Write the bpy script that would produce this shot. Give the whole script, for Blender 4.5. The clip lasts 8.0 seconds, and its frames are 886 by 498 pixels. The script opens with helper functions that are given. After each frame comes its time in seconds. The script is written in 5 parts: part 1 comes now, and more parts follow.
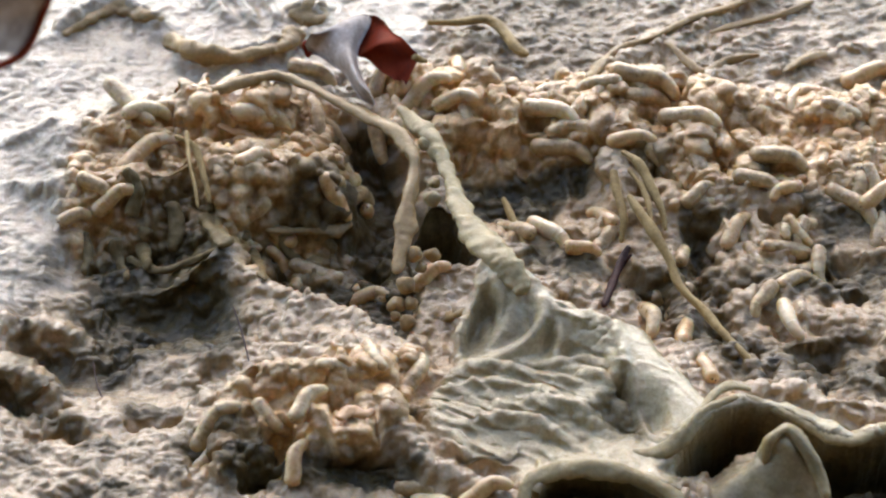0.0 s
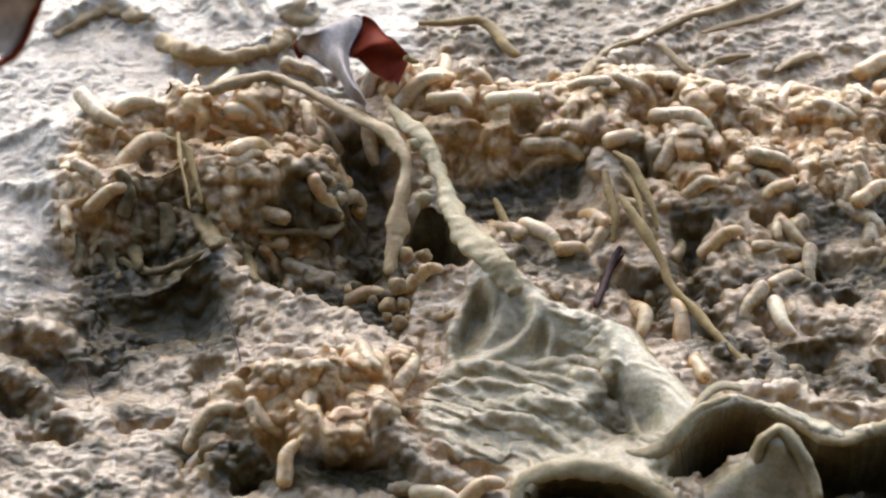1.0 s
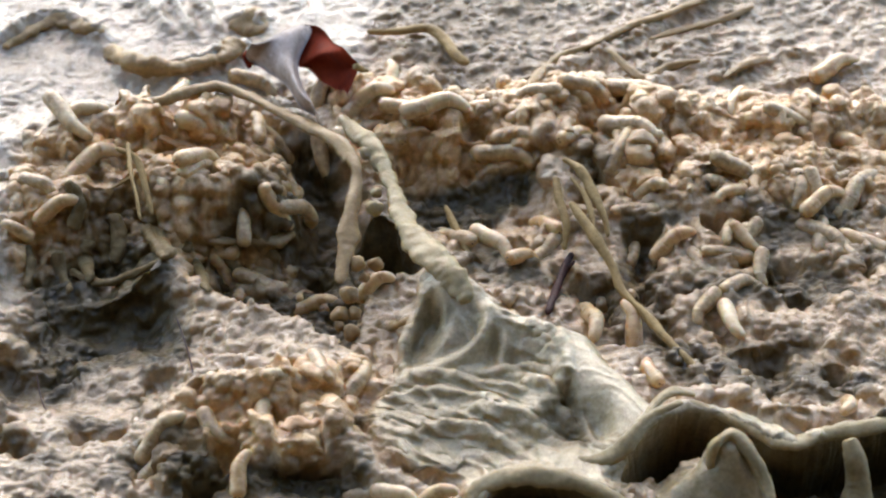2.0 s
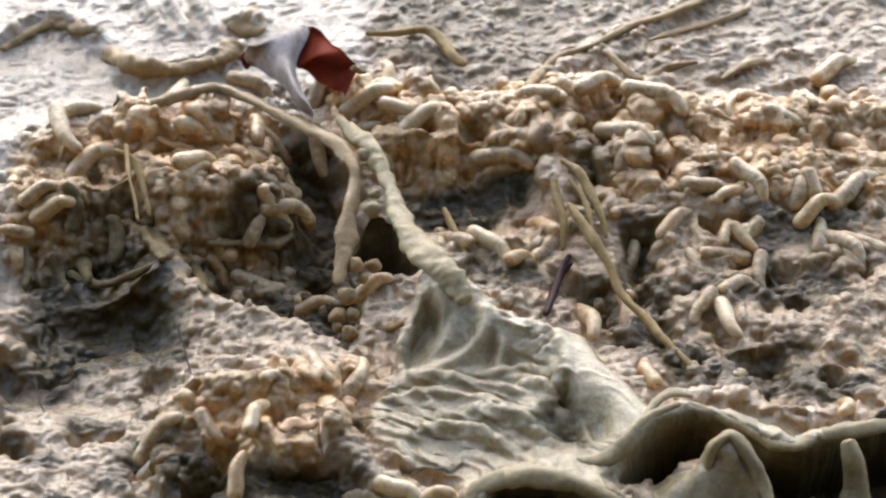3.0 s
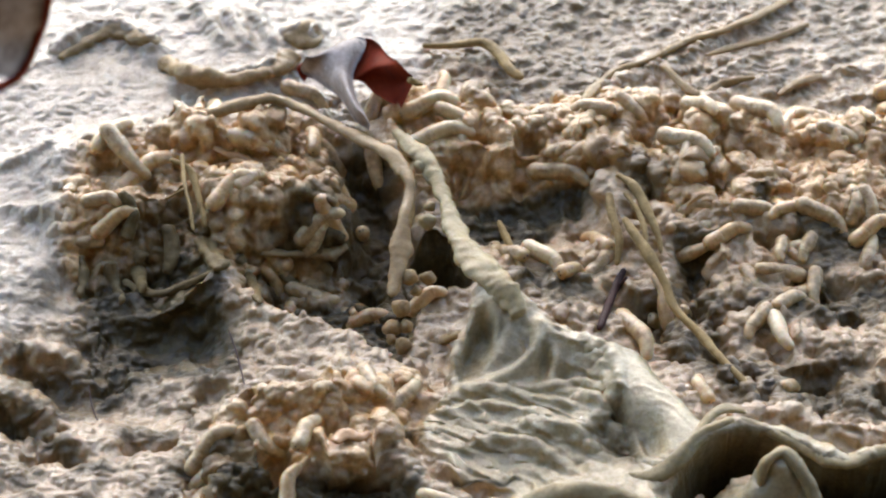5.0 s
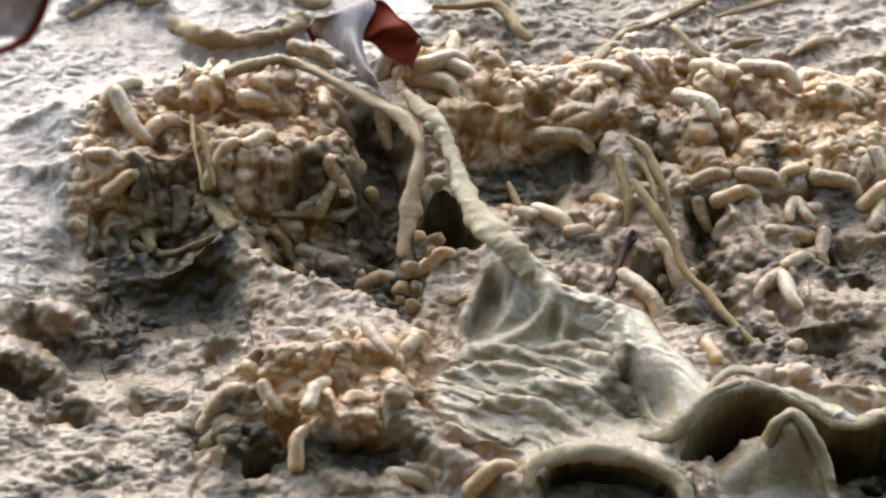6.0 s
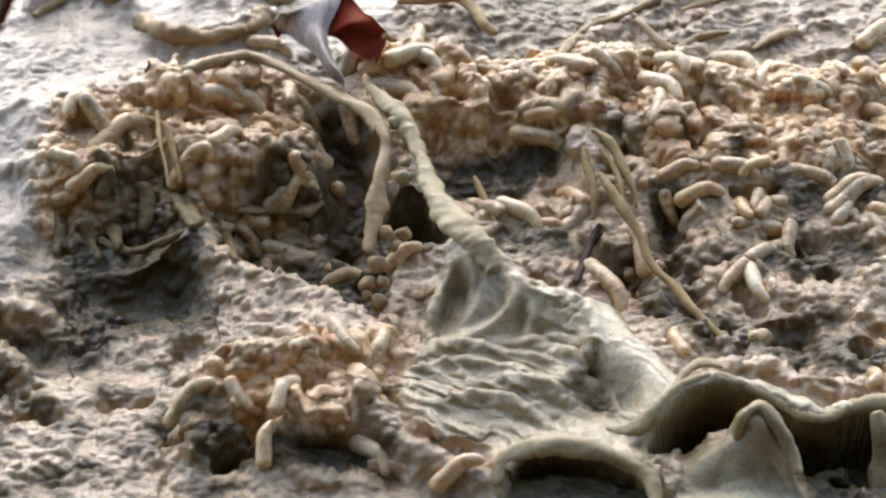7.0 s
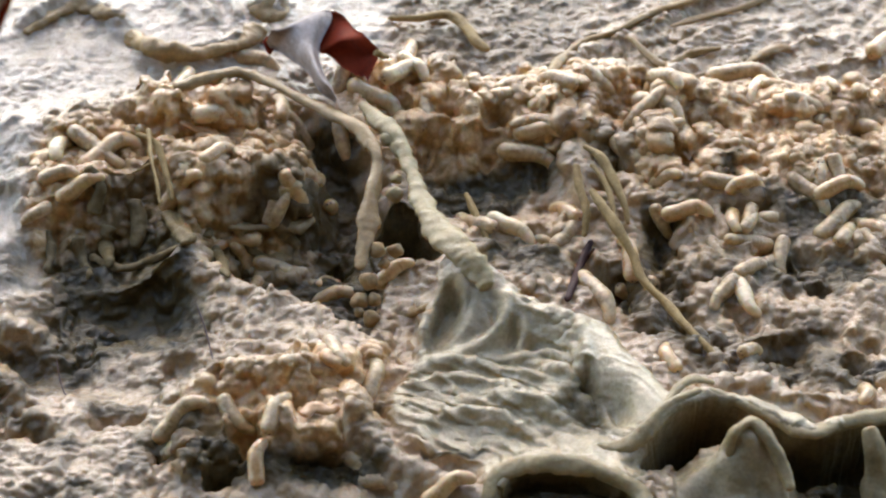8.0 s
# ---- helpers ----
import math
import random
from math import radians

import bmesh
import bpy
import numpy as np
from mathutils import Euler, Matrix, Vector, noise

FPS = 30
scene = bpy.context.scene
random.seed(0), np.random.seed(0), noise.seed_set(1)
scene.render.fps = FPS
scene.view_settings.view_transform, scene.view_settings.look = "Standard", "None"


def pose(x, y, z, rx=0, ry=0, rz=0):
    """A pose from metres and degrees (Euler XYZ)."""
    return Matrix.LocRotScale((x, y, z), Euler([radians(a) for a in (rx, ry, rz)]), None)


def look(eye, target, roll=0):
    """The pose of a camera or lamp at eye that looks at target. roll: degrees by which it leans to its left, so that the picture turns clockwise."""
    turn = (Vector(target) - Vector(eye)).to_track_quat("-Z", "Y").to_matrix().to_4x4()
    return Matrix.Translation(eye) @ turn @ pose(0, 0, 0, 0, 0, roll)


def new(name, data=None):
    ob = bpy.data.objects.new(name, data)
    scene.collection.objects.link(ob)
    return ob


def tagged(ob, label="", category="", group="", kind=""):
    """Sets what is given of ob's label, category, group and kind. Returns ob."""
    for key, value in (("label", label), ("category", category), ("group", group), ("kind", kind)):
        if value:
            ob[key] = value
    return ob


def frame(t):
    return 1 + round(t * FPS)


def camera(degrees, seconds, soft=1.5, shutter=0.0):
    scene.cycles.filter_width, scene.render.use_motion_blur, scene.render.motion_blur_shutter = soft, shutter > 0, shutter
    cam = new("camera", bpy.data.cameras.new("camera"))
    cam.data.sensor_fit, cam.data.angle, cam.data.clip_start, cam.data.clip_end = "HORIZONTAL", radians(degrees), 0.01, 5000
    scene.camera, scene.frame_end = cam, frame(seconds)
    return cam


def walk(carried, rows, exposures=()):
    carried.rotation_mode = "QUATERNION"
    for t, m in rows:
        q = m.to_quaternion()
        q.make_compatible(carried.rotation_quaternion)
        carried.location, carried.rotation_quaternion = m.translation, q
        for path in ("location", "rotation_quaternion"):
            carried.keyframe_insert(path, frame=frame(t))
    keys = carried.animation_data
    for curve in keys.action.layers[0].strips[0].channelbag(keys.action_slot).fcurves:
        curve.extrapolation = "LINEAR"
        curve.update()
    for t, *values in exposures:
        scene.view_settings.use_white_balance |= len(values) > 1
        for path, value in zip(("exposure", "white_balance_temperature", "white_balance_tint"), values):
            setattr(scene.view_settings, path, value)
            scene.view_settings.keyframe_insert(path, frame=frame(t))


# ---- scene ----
# The lens, and a camera held by hand on one spot: it only swings a little.
cam = camera(14.0, 8.0, soft=2.1)
cam.data.dof.use_dof, cam.data.dof.focus_distance, cam.data.dof.aperture_fstop = True, 0.565, 40.0
SWINGS = [  # seconds, degrees to the left, degrees up
    (0, 0.000, 0.000),
    (0.2, 0.036, -0.048),
    (0.3, 0.018, -0.083),
    (0.5, -0.045, -0.115),
    (0.7, 0.063, -0.021),
    (0.8, 0.103, 0.004),
    (1.0, -0.162, 0.011),
    (1.2, -0.601, 0.099),
    (1.3, -0.763, 0.090),
    (1.5, -0.794, 0.153),
    (1.7, -0.942, 0.170),
    (2.8, -1.229, 0.009),
    (3.0, -1.158, 0.162),
    (3.2, -0.897, 0.314),
    (3.5, -0.835, 0.440),
    (3.7, -0.673, 0.494),
    (4.0, -0.476, 0.592),
    (4.2, -0.574, 0.547),
    (4.3, -0.503, 0.601),
    (4.5, -0.534, 0.529),
    (4.7, -0.328, 0.431),
    (5.8, 0.108, 0.265),
    (5.9, 0.144, 0.027),
    (6.0, 0.094, -0.251),
    (6.2, 0.072, -0.556),
    (6.5, -0.018, -0.485),
    (6.7, -0.408, -0.399),
    (6.8, -0.583, -0.386),
    (7.0, -0.565, -0.336),
    (7.2, -0.664, -0.339),
    (7.3, -0.700, -0.305),
    (7.5, -0.651, -0.310),
    (7.7, -0.736, -0.242),
    (7.8, -0.691, -0.179),
    (8.0, -0.727, -0.072),
]
EYE_Y, EYE_Z = -0.4652, 0.3380
DOWN = 36.0
walk(cam, [(t, pose(0, EYE_Y, EYE_Z, 90 - DOWN + up, 0, left)) for t, left, up in SWINGS])

# Overcast daylight from beyond the mass, a veiled sun high behind it.
SUN_FROM, SUN_HEIGHT = 98.0, 36.0  # degrees: compass in the plan (90 is +y), elevation
world = bpy.data.worlds.new("sky")
scene.world = world
world.use_nodes = True
wt = world.node_tree
sky = wt.nodes.new("ShaderNodeTexSky")
sky.sky_type, sky.sun_disc = "NISHITA", False
sky.sun_elevation, sky.sun_rotation = radians(SUN_HEIGHT), radians(90 - SUN_FROM)
sky.air_density, sky.dust_density = 1.0, 1.3
wt.links.new(sky.outputs[0], wt.nodes["Background"].inputs[0])
wt.nodes["Background"].inputs[1].default_value = 0.52
sun = new("sun", bpy.data.lights.new("sun", "SUN"))
sun.data.energy, sun.data.angle, sun.data.color = 0.25, radians(4), (0.84, 0.92, 1.0)
s = Vector((math.cos(radians(SUN_FROM)) * math.cos(radians(SUN_HEIGHT)), math.sin(radians(SUN_FROM)) * math.cos(radians(SUN_HEIGHT)), math.sin(radians(SUN_HEIGHT))))
sun.matrix_world = look(s * 3, (0, 0, 0))
scene.view_settings.exposure = 0.34

MM = 0.001


# ---- materials ----
def material(name, colours, scale, rough=(0.25, 0.5), bump=0.3, bump_scale=1500, bump_mm=0.25, sss=0.0, coat=0.0, kinds=(), detail=6, grain=0.45, gloss=0.5, depth=0.6):
    """Wet stuff: colours mixed by noise of `scale` (per metre), grain of a finer noise, a bump of two sizes."""
    m = bpy.data.materials.new(name)
    m.use_nodes = True
    t = m.node_tree
    n, k = t.nodes, t.links.new
    p = n["Principled BSDF"]
    co = n.new("ShaderNodeTexCoord")
    a = n.new("ShaderNodeTexNoise")
    a.inputs["Scale"].default_value, a.inputs["Detail"].default_value, a.inputs["Roughness"].default_value = scale, detail, 0.65
    k(co.outputs["Object"], a.inputs["Vector"])
    r = n.new("ShaderNodeValToRGB")
    els = r.color_ramp.elements
    while len(els) < len(colours):
        els.new(0.5)
    for i, c in enumerate(colours):
        els[i].position = 0.28 + 0.46 * i / max(1, len(colours) - 1)
        els[i].color = (*c, 1)
    k(a.outputs["Fac"], r.inputs["Fac"])
    gain = n.new("ShaderNodeMapRange")
    gain.inputs["From Min"].default_value, gain.inputs["From Max"].default_value = 0.32, 0.66
    k(a.outputs["Fac"], gain.inputs["Value"])
    b = n.new("ShaderNodeTexNoise")
    b.inputs["Scale"].default_value, b.inputs["Detail"].default_value, b.inputs["Roughness"].default_value = bump_scale * 1.4, 5, 0.65
    k(co.outputs["Object"], b.inputs["Vector"])
    mix = n.new("ShaderNodeMix")
    mix.data_type, mix.blend_type = "RGBA", "MULTIPLY"
    mix.inputs[0].default_value = grain
    gr = n.new("ShaderNodeValToRGB")
    gr.color_ramp.elements[0].position, gr.color_ramp.elements[1].position = 0.3, 0.62
    gr.color_ramp.elements[0].color, gr.color_ramp.elements[1].color = (0.45, 0.42, 0.36, 1), (1, 1, 1, 1)
    k(b.outputs["Fac"], gr.inputs["Fac"])
    k(r.outputs["Color"], mix.inputs[6])
    k(gr.outputs["Color"], mix.inputs[7])
    last = mix.outputs[2]
    if kinds:  # masses of maggots, olive slime with painted shade, stretched skin: each its own pair of colours
        at_ = n.new("ShaderNodeAttribute")
        at_.attribute_name = "kinds"
        sep = n.new("ShaderNodeSeparateColor")
        k(at_.outputs["Color"], sep.inputs[0])
        last = r.outputs["Color"]
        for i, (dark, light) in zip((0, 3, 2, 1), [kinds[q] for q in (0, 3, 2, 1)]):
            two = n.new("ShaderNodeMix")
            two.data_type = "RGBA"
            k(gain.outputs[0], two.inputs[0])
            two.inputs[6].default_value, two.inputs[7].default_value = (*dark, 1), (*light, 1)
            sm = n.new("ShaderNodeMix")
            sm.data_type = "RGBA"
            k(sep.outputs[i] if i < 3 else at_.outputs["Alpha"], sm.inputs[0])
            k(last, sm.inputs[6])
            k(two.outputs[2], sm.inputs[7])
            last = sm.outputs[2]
        k(last, mix.inputs[6])
        last = mix.outputs[2]
        wet = n.new("ShaderNodeMapRange")  # the olive rot and the painted hollow shade are duller than the rest
        wet.inputs["To Min"].default_value, wet.inputs["To Max"].default_value = coat, 0.35 * coat
        k(sep.outputs[1], wet.inputs["Value"])
        k(wet.outputs[0], p.inputs["Coat Weight"])
    k(last, p.inputs["Base Color"])
    rr = n.new("ShaderNodeMapRange")
    rr.inputs["From Min"].default_value, rr.inputs["From Max"].default_value = 0.35, 0.65
    rr.inputs["To Min"].default_value, rr.inputs["To Max"].default_value = rough
    k(a.outputs["Fac"], rr.inputs["Value"])
    k(rr.outputs["Result"], p.inputs["Roughness"])
    bp = n.new("ShaderNodeBump")
    bp.inputs["Strength"].default_value, bp.inputs["Distance"].default_value = bump, bump_mm * MM
    bn = n.new("ShaderNodeTexNoise")
    bn.inputs["Scale"].default_value, bn.inputs["Detail"].default_value, bn.inputs["Roughness"].default_value = bump_scale * 1.1, 5, 0.68
    k(co.outputs["Object"], bn.inputs["Vector"])
    k(bn.outputs["Fac"], bp.inputs["Height"])
    k(bp.outputs["Normal"], p.inputs["Normal"])
    film = n.new("ShaderNodeBump")
    film.inputs["Strength"].default_value, film.inputs["Distance"].default_value = min(1.0, bump * 1.6), bump_mm * MM * 0.5
    fn = n.new("ShaderNodeTexNoise")
    fn.inputs["Scale"].default_value, fn.inputs["Detail"].default_value = bump_scale * 2.0, 2
    k(co.outputs["Object"], fn.inputs["Vector"])
    k(fn.outputs["Fac"], film.inputs["Height"])
    k(bp.outputs["Normal"], film.inputs["Normal"])
    k(film.outputs["Normal"], p.inputs["Coat Normal"])
    p.inputs["Subsurface Weight"].default_value = sss
    if sss:
        p.inputs["Subsurface Radius"].default_value = (1.0, 0.55, 0.25)
        p.inputs["Subsurface Scale"].default_value = depth * MM
    p.inputs["Coat Weight"].default_value, p.inputs["Coat Roughness"].default_value = coat, 0.045
    p.inputs["IOR"].default_value, p.inputs["Specular IOR Level"].default_value = 1.42, gloss
    return m


# The near-black second kind colours olive slime and paints shade into the hollows.
SLIME = material("wet_slime", [(0.23, 0.145, 0.06), (0.38, 0.25, 0.125), (0.47, 0.325, 0.18), (0.47, 0.335, 0.20)], 220, (0.3, 0.5), 0.6, 1000, 0.4, coat=0.85, sss=0.4, gloss=0.15, grain=0.5, depth=0.45,
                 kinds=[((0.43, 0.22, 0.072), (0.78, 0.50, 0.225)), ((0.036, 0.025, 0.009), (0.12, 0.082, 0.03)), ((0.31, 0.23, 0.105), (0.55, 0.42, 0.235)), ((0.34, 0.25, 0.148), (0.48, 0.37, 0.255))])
SKIN = material("skin", [(0.18, 0.13, 0.055), (0.31, 0.23, 0.11), (0.43, 0.325, 0.175)], 90, (0.35, 0.5), 0.5, 900, 0.35, sss=0.45, coat=0.3, gloss=0.1)
ROPE = material("tan_slime", [(0.20, 0.125, 0.05), (0.33, 0.215, 0.095), (0.44, 0.30, 0.15)], 90, (0.35, 0.5), 0.4, 900, 0.35, sss=0.4, coat=0.3, gloss=0.1)
MAGGOT_SKINS = [
    material("maggot_cream", [(0.40, 0.255, 0.115), (0.60, 0.42, 0.21), (0.70, 0.53, 0.30), (0.77, 0.62, 0.39)], 260, (0.25, 0.4), 0.25, 700, 0.15, sss=0.7, coat=0.45, grain=0.25),
    material("maggot_amber", [(0.34, 0.175, 0.06), (0.55, 0.335, 0.135), (0.66, 0.45, 0.22), (0.72, 0.54, 0.31)], 300, (0.25, 0.4), 0.3, 700, 0.2, sss=0.7, coat=0.45, grain=0.3),
    material("maggot_slimed", [(0.22, 0.13, 0.05), (0.44, 0.28, 0.12), (0.62, 0.43, 0.21), (0.74, 0.55, 0.30)], 330, (0.25, 0.45), 0.6, 800, 0.35, sss=0.5, coat=0.5, grain=0.45)]
SPIRACLE = material("dark_brown", [(0.06, 0.03, 0.015), (0.12, 0.06, 0.03)], 800, (0.3, 0.5))
RED_LEAF = material("red_leaf", [(0.08, 0.010, 0.004), (0.155, 0.020, 0.007), (0.20, 0.034, 0.012)], 150, (0.6, 0.8), 0.3, 900, 0.2, gloss=0.05)
GREY_LEAF = material("grey_leaf", [(0.16, 0.115, 0.09), (0.34, 0.275, 0.235), (0.52, 0.44, 0.385)], 300, (0.45, 0.65), 0.6, 900, 0.35, gloss=0.25)
ORANGE = material("orange_tissue", [(0.32, 0.13, 0.035), (0.48, 0.24, 0.08), (0.55, 0.32, 0.13)], 200, (0.25, 0.45), 0.4, 900, 0.3, coat=0.3)
ROT = material("dark_slime", [(0.08, 0.055, 0.022), (0.19, 0.13, 0.055), (0.30, 0.21, 0.10)], 120, (0.35, 0.55), 0.6, 1000, 0.35, sss=0.2, coat=0.05, gloss=0.15)
TWIG = material("twig", [(0.16, 0.095, 0.035), (0.32, 0.21, 0.08), (0.42, 0.29, 0.125)], 200, (0.4, 0.6), 0.6, 1400, 0.3, gloss=0.15)
DARK_STICK = material("dark_stick", [(0.02, 0.009, 0.006), (0.075, 0.028, 0.02)], 300, (0.45, 0.65), 0.5, 1500, 0.3, gloss=0.2)
# Dark stuff of the two added slabs that hold light off.
BLOCK_DARK = material("dark_light_block", [(0.03, 0.025, 0.02), (0.07, 0.06, 0.04)], 3, (0.8, 0.95), 0.5, 30, 10)

# -- relief


def axis(lo, hi, step, far):
    """Even steps between lo and hi, then growing steps out to far (mm)."""
    core = np.arange(lo, hi + step / 2, step)
    out, d, x = [], step, 0.0
    while x < far:
        d *= 1.35
        x += d
        out.append(x)
    out = np.array(out)
    return np.concatenate([(lo - out)[::-1], core, hi + out])


AX, AY = axis(-86.0, 86.0, 0.26, 60000), axis(-84.0, 110.0, 0.21, 60000)
GX, GY = np.meshgrid(AX, AY)
HEIGHT = np.zeros_like(GX)


def value_noise(x, y, seed):
    r = np.random.RandomState(seed)
    tab = r.rand(256, 256)
    xi, yi = np.floor(x).astype(np.int64), np.floor(y).astype(np.int64)
    u, v = x - xi, y - yi
    u, v = u * u * u * (u * (6 * u - 15) + 10), v * v * v * (v * (6 * v - 15) + 10)
    a, b, c, d = (tab[(yi + j) % 256, (xi + i) % 256] for j, i in ((0, 0), (0, 1), (1, 0), (1, 1)))
    return (a * (1 - u) + b * u) * (1 - v) + (c * (1 - u) + d * u) * v - 0.5


def turned(x, y, deg):
    c, s_ = math.cos(math.radians(deg)), math.sin(math.radians(deg))
    return x * c + y * s_, -x * s_ + y * c


def window(x0, y0, x1, y1):
    i0, i1 = np.searchsorted(AX, (x0, x1))
    j0, j1 = np.searchsorted(AY, (y0, y1))
    return slice(j0, j1), slice(i0, i1)


def lump(x, y, rx, ry, deg, h, power=2.0):
    """A rounded rise (h > 0) or hollow (h < 0), rx by ry mm, turned by deg."""
    q = 3 * max(rx, ry)
    w = window(x - q, y - q, x + q, y + q)
    u, v = turned(GX[w] - x, GY[w] - y, deg)
    HEIGHT[w] += h * np.exp(-(((u / rx) ** 2 + (v / ry) ** 2) ** (power / 2)))


def smooth_line(pts, n=8):
    p = np.array(pts, float)
    p = np.vstack([2 * p[0] - p[1], p, 2 * p[-1] - p[-2]])
    out = []
    for i in range(1, len(p) - 2):
        for s_ in np.arange(n) / n:
            a, b, c, d = p[i - 1], p[i], p[i + 1], p[i + 2]
            out.append(0.5 * (2 * b + (c - a) * s_ + (2 * a - 5 * b + 4 * c - d) * s_ ** 2 + (3 * b - a - 3 * c + d) * s_ ** 3))
    out.append(p[-2])
    return np.array(out)


def line_distance(pts, w):
    best, along = np.full(GX[w].shape, 1e9), np.zeros(GX[w].shape)
    n = len(pts) - 1
    for i in range(n):
        a, b = pts[i], pts[i + 1]
        ab = b - a
        s_ = np.clip(((GX[w] - a[0]) * ab[0] + (GY[w] - a[1]) * ab[1]) / max(ab @ ab, 1e-9), 0, 1)
        d = np.hypot(GX[w] - a[0] - s_ * ab[0], GY[w] - a[1] - s_ * ab[1])
        near = d < best
        best = np.where(near, d, best)
        along = np.where(near, (i + s_) / n, along)
    return best, along


def ridge(pts, width, h, ends=0.12, power=2.0):
    """A raised (or sunk) line through the points, width mm to either side, fading at its ends."""
    p = smooth_line(pts, 6)
    q = 3 * width
    w = window(p[:, 0].min() - q, p[:, 1].min() - q, p[:, 0].max() + q, p[:, 1].max() + q)
    d, s_ = line_distance(p, w)
    fade = np.clip(np.minimum(s_, 1 - s_) / ends, 0, 1) if ends else 1.0
    HEIGHT[w] += h * np.exp(-((d / width) ** power)) * (0.25 + 0.75 * fade if ends else 1.0)


def inside(pts, feather):
    """0 outside the outline to 1 inside it, over feather mm."""
    p = smooth_line(list(pts) + [pts[0]], 5)
    w = window(p[:, 0].min() - feather, p[:, 1].min() - feather, p[:, 0].max() + feather, p[:, 1].max() + feather)
    d, _ = line_distance(p, w)
    x, y = GX[w], GY[w]
    odd = np.zeros(x.shape, bool)
    for a, b in zip(p[:-1], p[1:]):
        cross = (a[1] > y) != (b[1] > y)
        dy = b[1] - a[1] if b[1] != a[1] else 1e-9
        odd ^= cross & (x < a[0] + (y - a[1]) * (b[0] - a[0]) / dy)
    full = np.zeros_like(GX)
    full[w] = np.clip(0.5 + np.where(odd, d, -d) / feather, 0, 1)
    return full * full * (3 - 2 * full)


near = np.clip(1.6 - np.maximum(np.abs(GX) / 86, np.abs(GY - 10) / 100) * 0.7, 0, 1)

# large forms: the ground falls towards the viewer
HEIGHT += np.interp(GY, (-95, -25, 20, 55, 130), (-5, -3, 0, 3, 4))


def level(pts, width, power=2.0, strength=1.0):
    """Bring the surface along a line to the heights given with its points."""
    p = smooth_line(pts, 6)
    q = 3 * width
    w = window(p[:, 0].min() - q, p[:, 1].min() - q, p[:, 0].max() + q, p[:, 1].max() + q)
    d, s_ = line_distance(p[:, :2], w)
    target = np.interp(s_, np.linspace(0, 1, len(p)), p[:, 2])
    HEIGHT[w] += (target - HEIGHT[w]) * strength * np.exp(-((d / width) ** power))


def pit(pts, floor, feather=2.0, strength=1.0):
    """Sink the area within an outline to a floor height."""
    m = inside(pts, feather) * strength
    HEIGHT[:] += (floor + 1.5 * value_noise(GX / 4, GY / 4, 71) - HEIGHT) * m


# the mass of maggots at the back of the hollow: crest, brow, face, foot
level([(-59.9, 27.5, 6), (-57.1, 28.5, 7), (-51.6, 29.5, 8), (-42.3, 30.4, 8), (-33.2, 33.6, 7), (-23.0, 36.6, 5)], 8)
level([(-59.4, 14.9, 4), (-57.0, 14.4, 5.5), (-51.4, 13.8, 7), (-44.3, 16.1, 6), (-35.1, 15.4, 7), (-25.9, 15.4, 7), (-19.6, 15.1, 5)], 5)
level([(-59.7, 4.8, 0), (-57.4, 5.0, 1), (-50.9, 3.6, 2), (-44.1, 7.9, 0), (-34.7, 3.7, 3), (-27.5, 3.6, 2), (-16.7, 6.4, 0)], 4.5)
level([(-58.4, 0.9, -5), (-54.9, 2.2, -6), (-47.8, 4.5, -6.5), (-40.5, 5.5, -5)], 4)
level([(-30.5, 4.4, -7), (-22.5, 7.5, -11), (-14.2, 7.3, -12), (-8.7, 12.0, -12), (-8.8, 20.3, -10)], 4.5, 3)
level([(-18.2, 28.9, 0), (-15.0, 29.5, -5), (-11.7, 25.6, -8), (-8.8, 20.3, -10)], 4.0, 3)
pit([(-43.8, 15.2), (-40.7, 16.9), (-38.0, 14.4), (-36.7, 6.7), (-41.1, 5.0), (-44.0, 10.1)], -2, 1.6, 0.9)
pit([(-48.7, 21.3), (-44.7, 23.4), (-42.2, 19.5), (-42.4, 15.2), (-47.5, 15.2)], 3.5, 1.6, 0.8)
pit([(-27.5, 6.9), (-21.7, 8.6), (-19.1, 11.7), (-17.6, 7.3), (-26.6, 3.6)], -3, 1.6, 0.9)
# the olive hollow before it, its dark lip, and the bank that shuts off the dark behind
level([(-55.1, -8.7, -8), (-46.8, -11.7, -8.5), (-38.9, -9.4, -8), (-34.4, -8.3, -6)], 7, 3)
level([(-53.9, -23.1, -7), (-45.8, -25.9, -7), (-38.6, -28.6, -6)], 8)
level([(-54.3, -4.4, -5), (-48.9, -3.5, -4), (-43.5, -2.9, -2), (-36.3, -1.5, 1)], 2.4, 2.5)
pit([(-31.8, -1.4), (-25.3, -8.4), (-18.9, -12.9), (-8.2, -20.4), (-4.3, -15.7), (-4.5, 10.4), (-8.8, 18.5), (-16.1, 12.2), (-25.9, 7.2)], -11, 2)
level([(-35.8, -2.0, 1), (-29.7, -7.9, 1.5), (-19.7, -14.7, 1), (-11.7, -19.9, 0.5), (-6.9, -24.6, -0.5)], 3.2, 2.5)
level([(-31.9, -11.5, -2.5), (-23.2, -18.6, -1), (-14.3, -25.0, 0)], 5)
level([(-32.0, -19.6, -3), (-27.3, -25.1, -1), (-17.6, -27.7, 1)], 4)
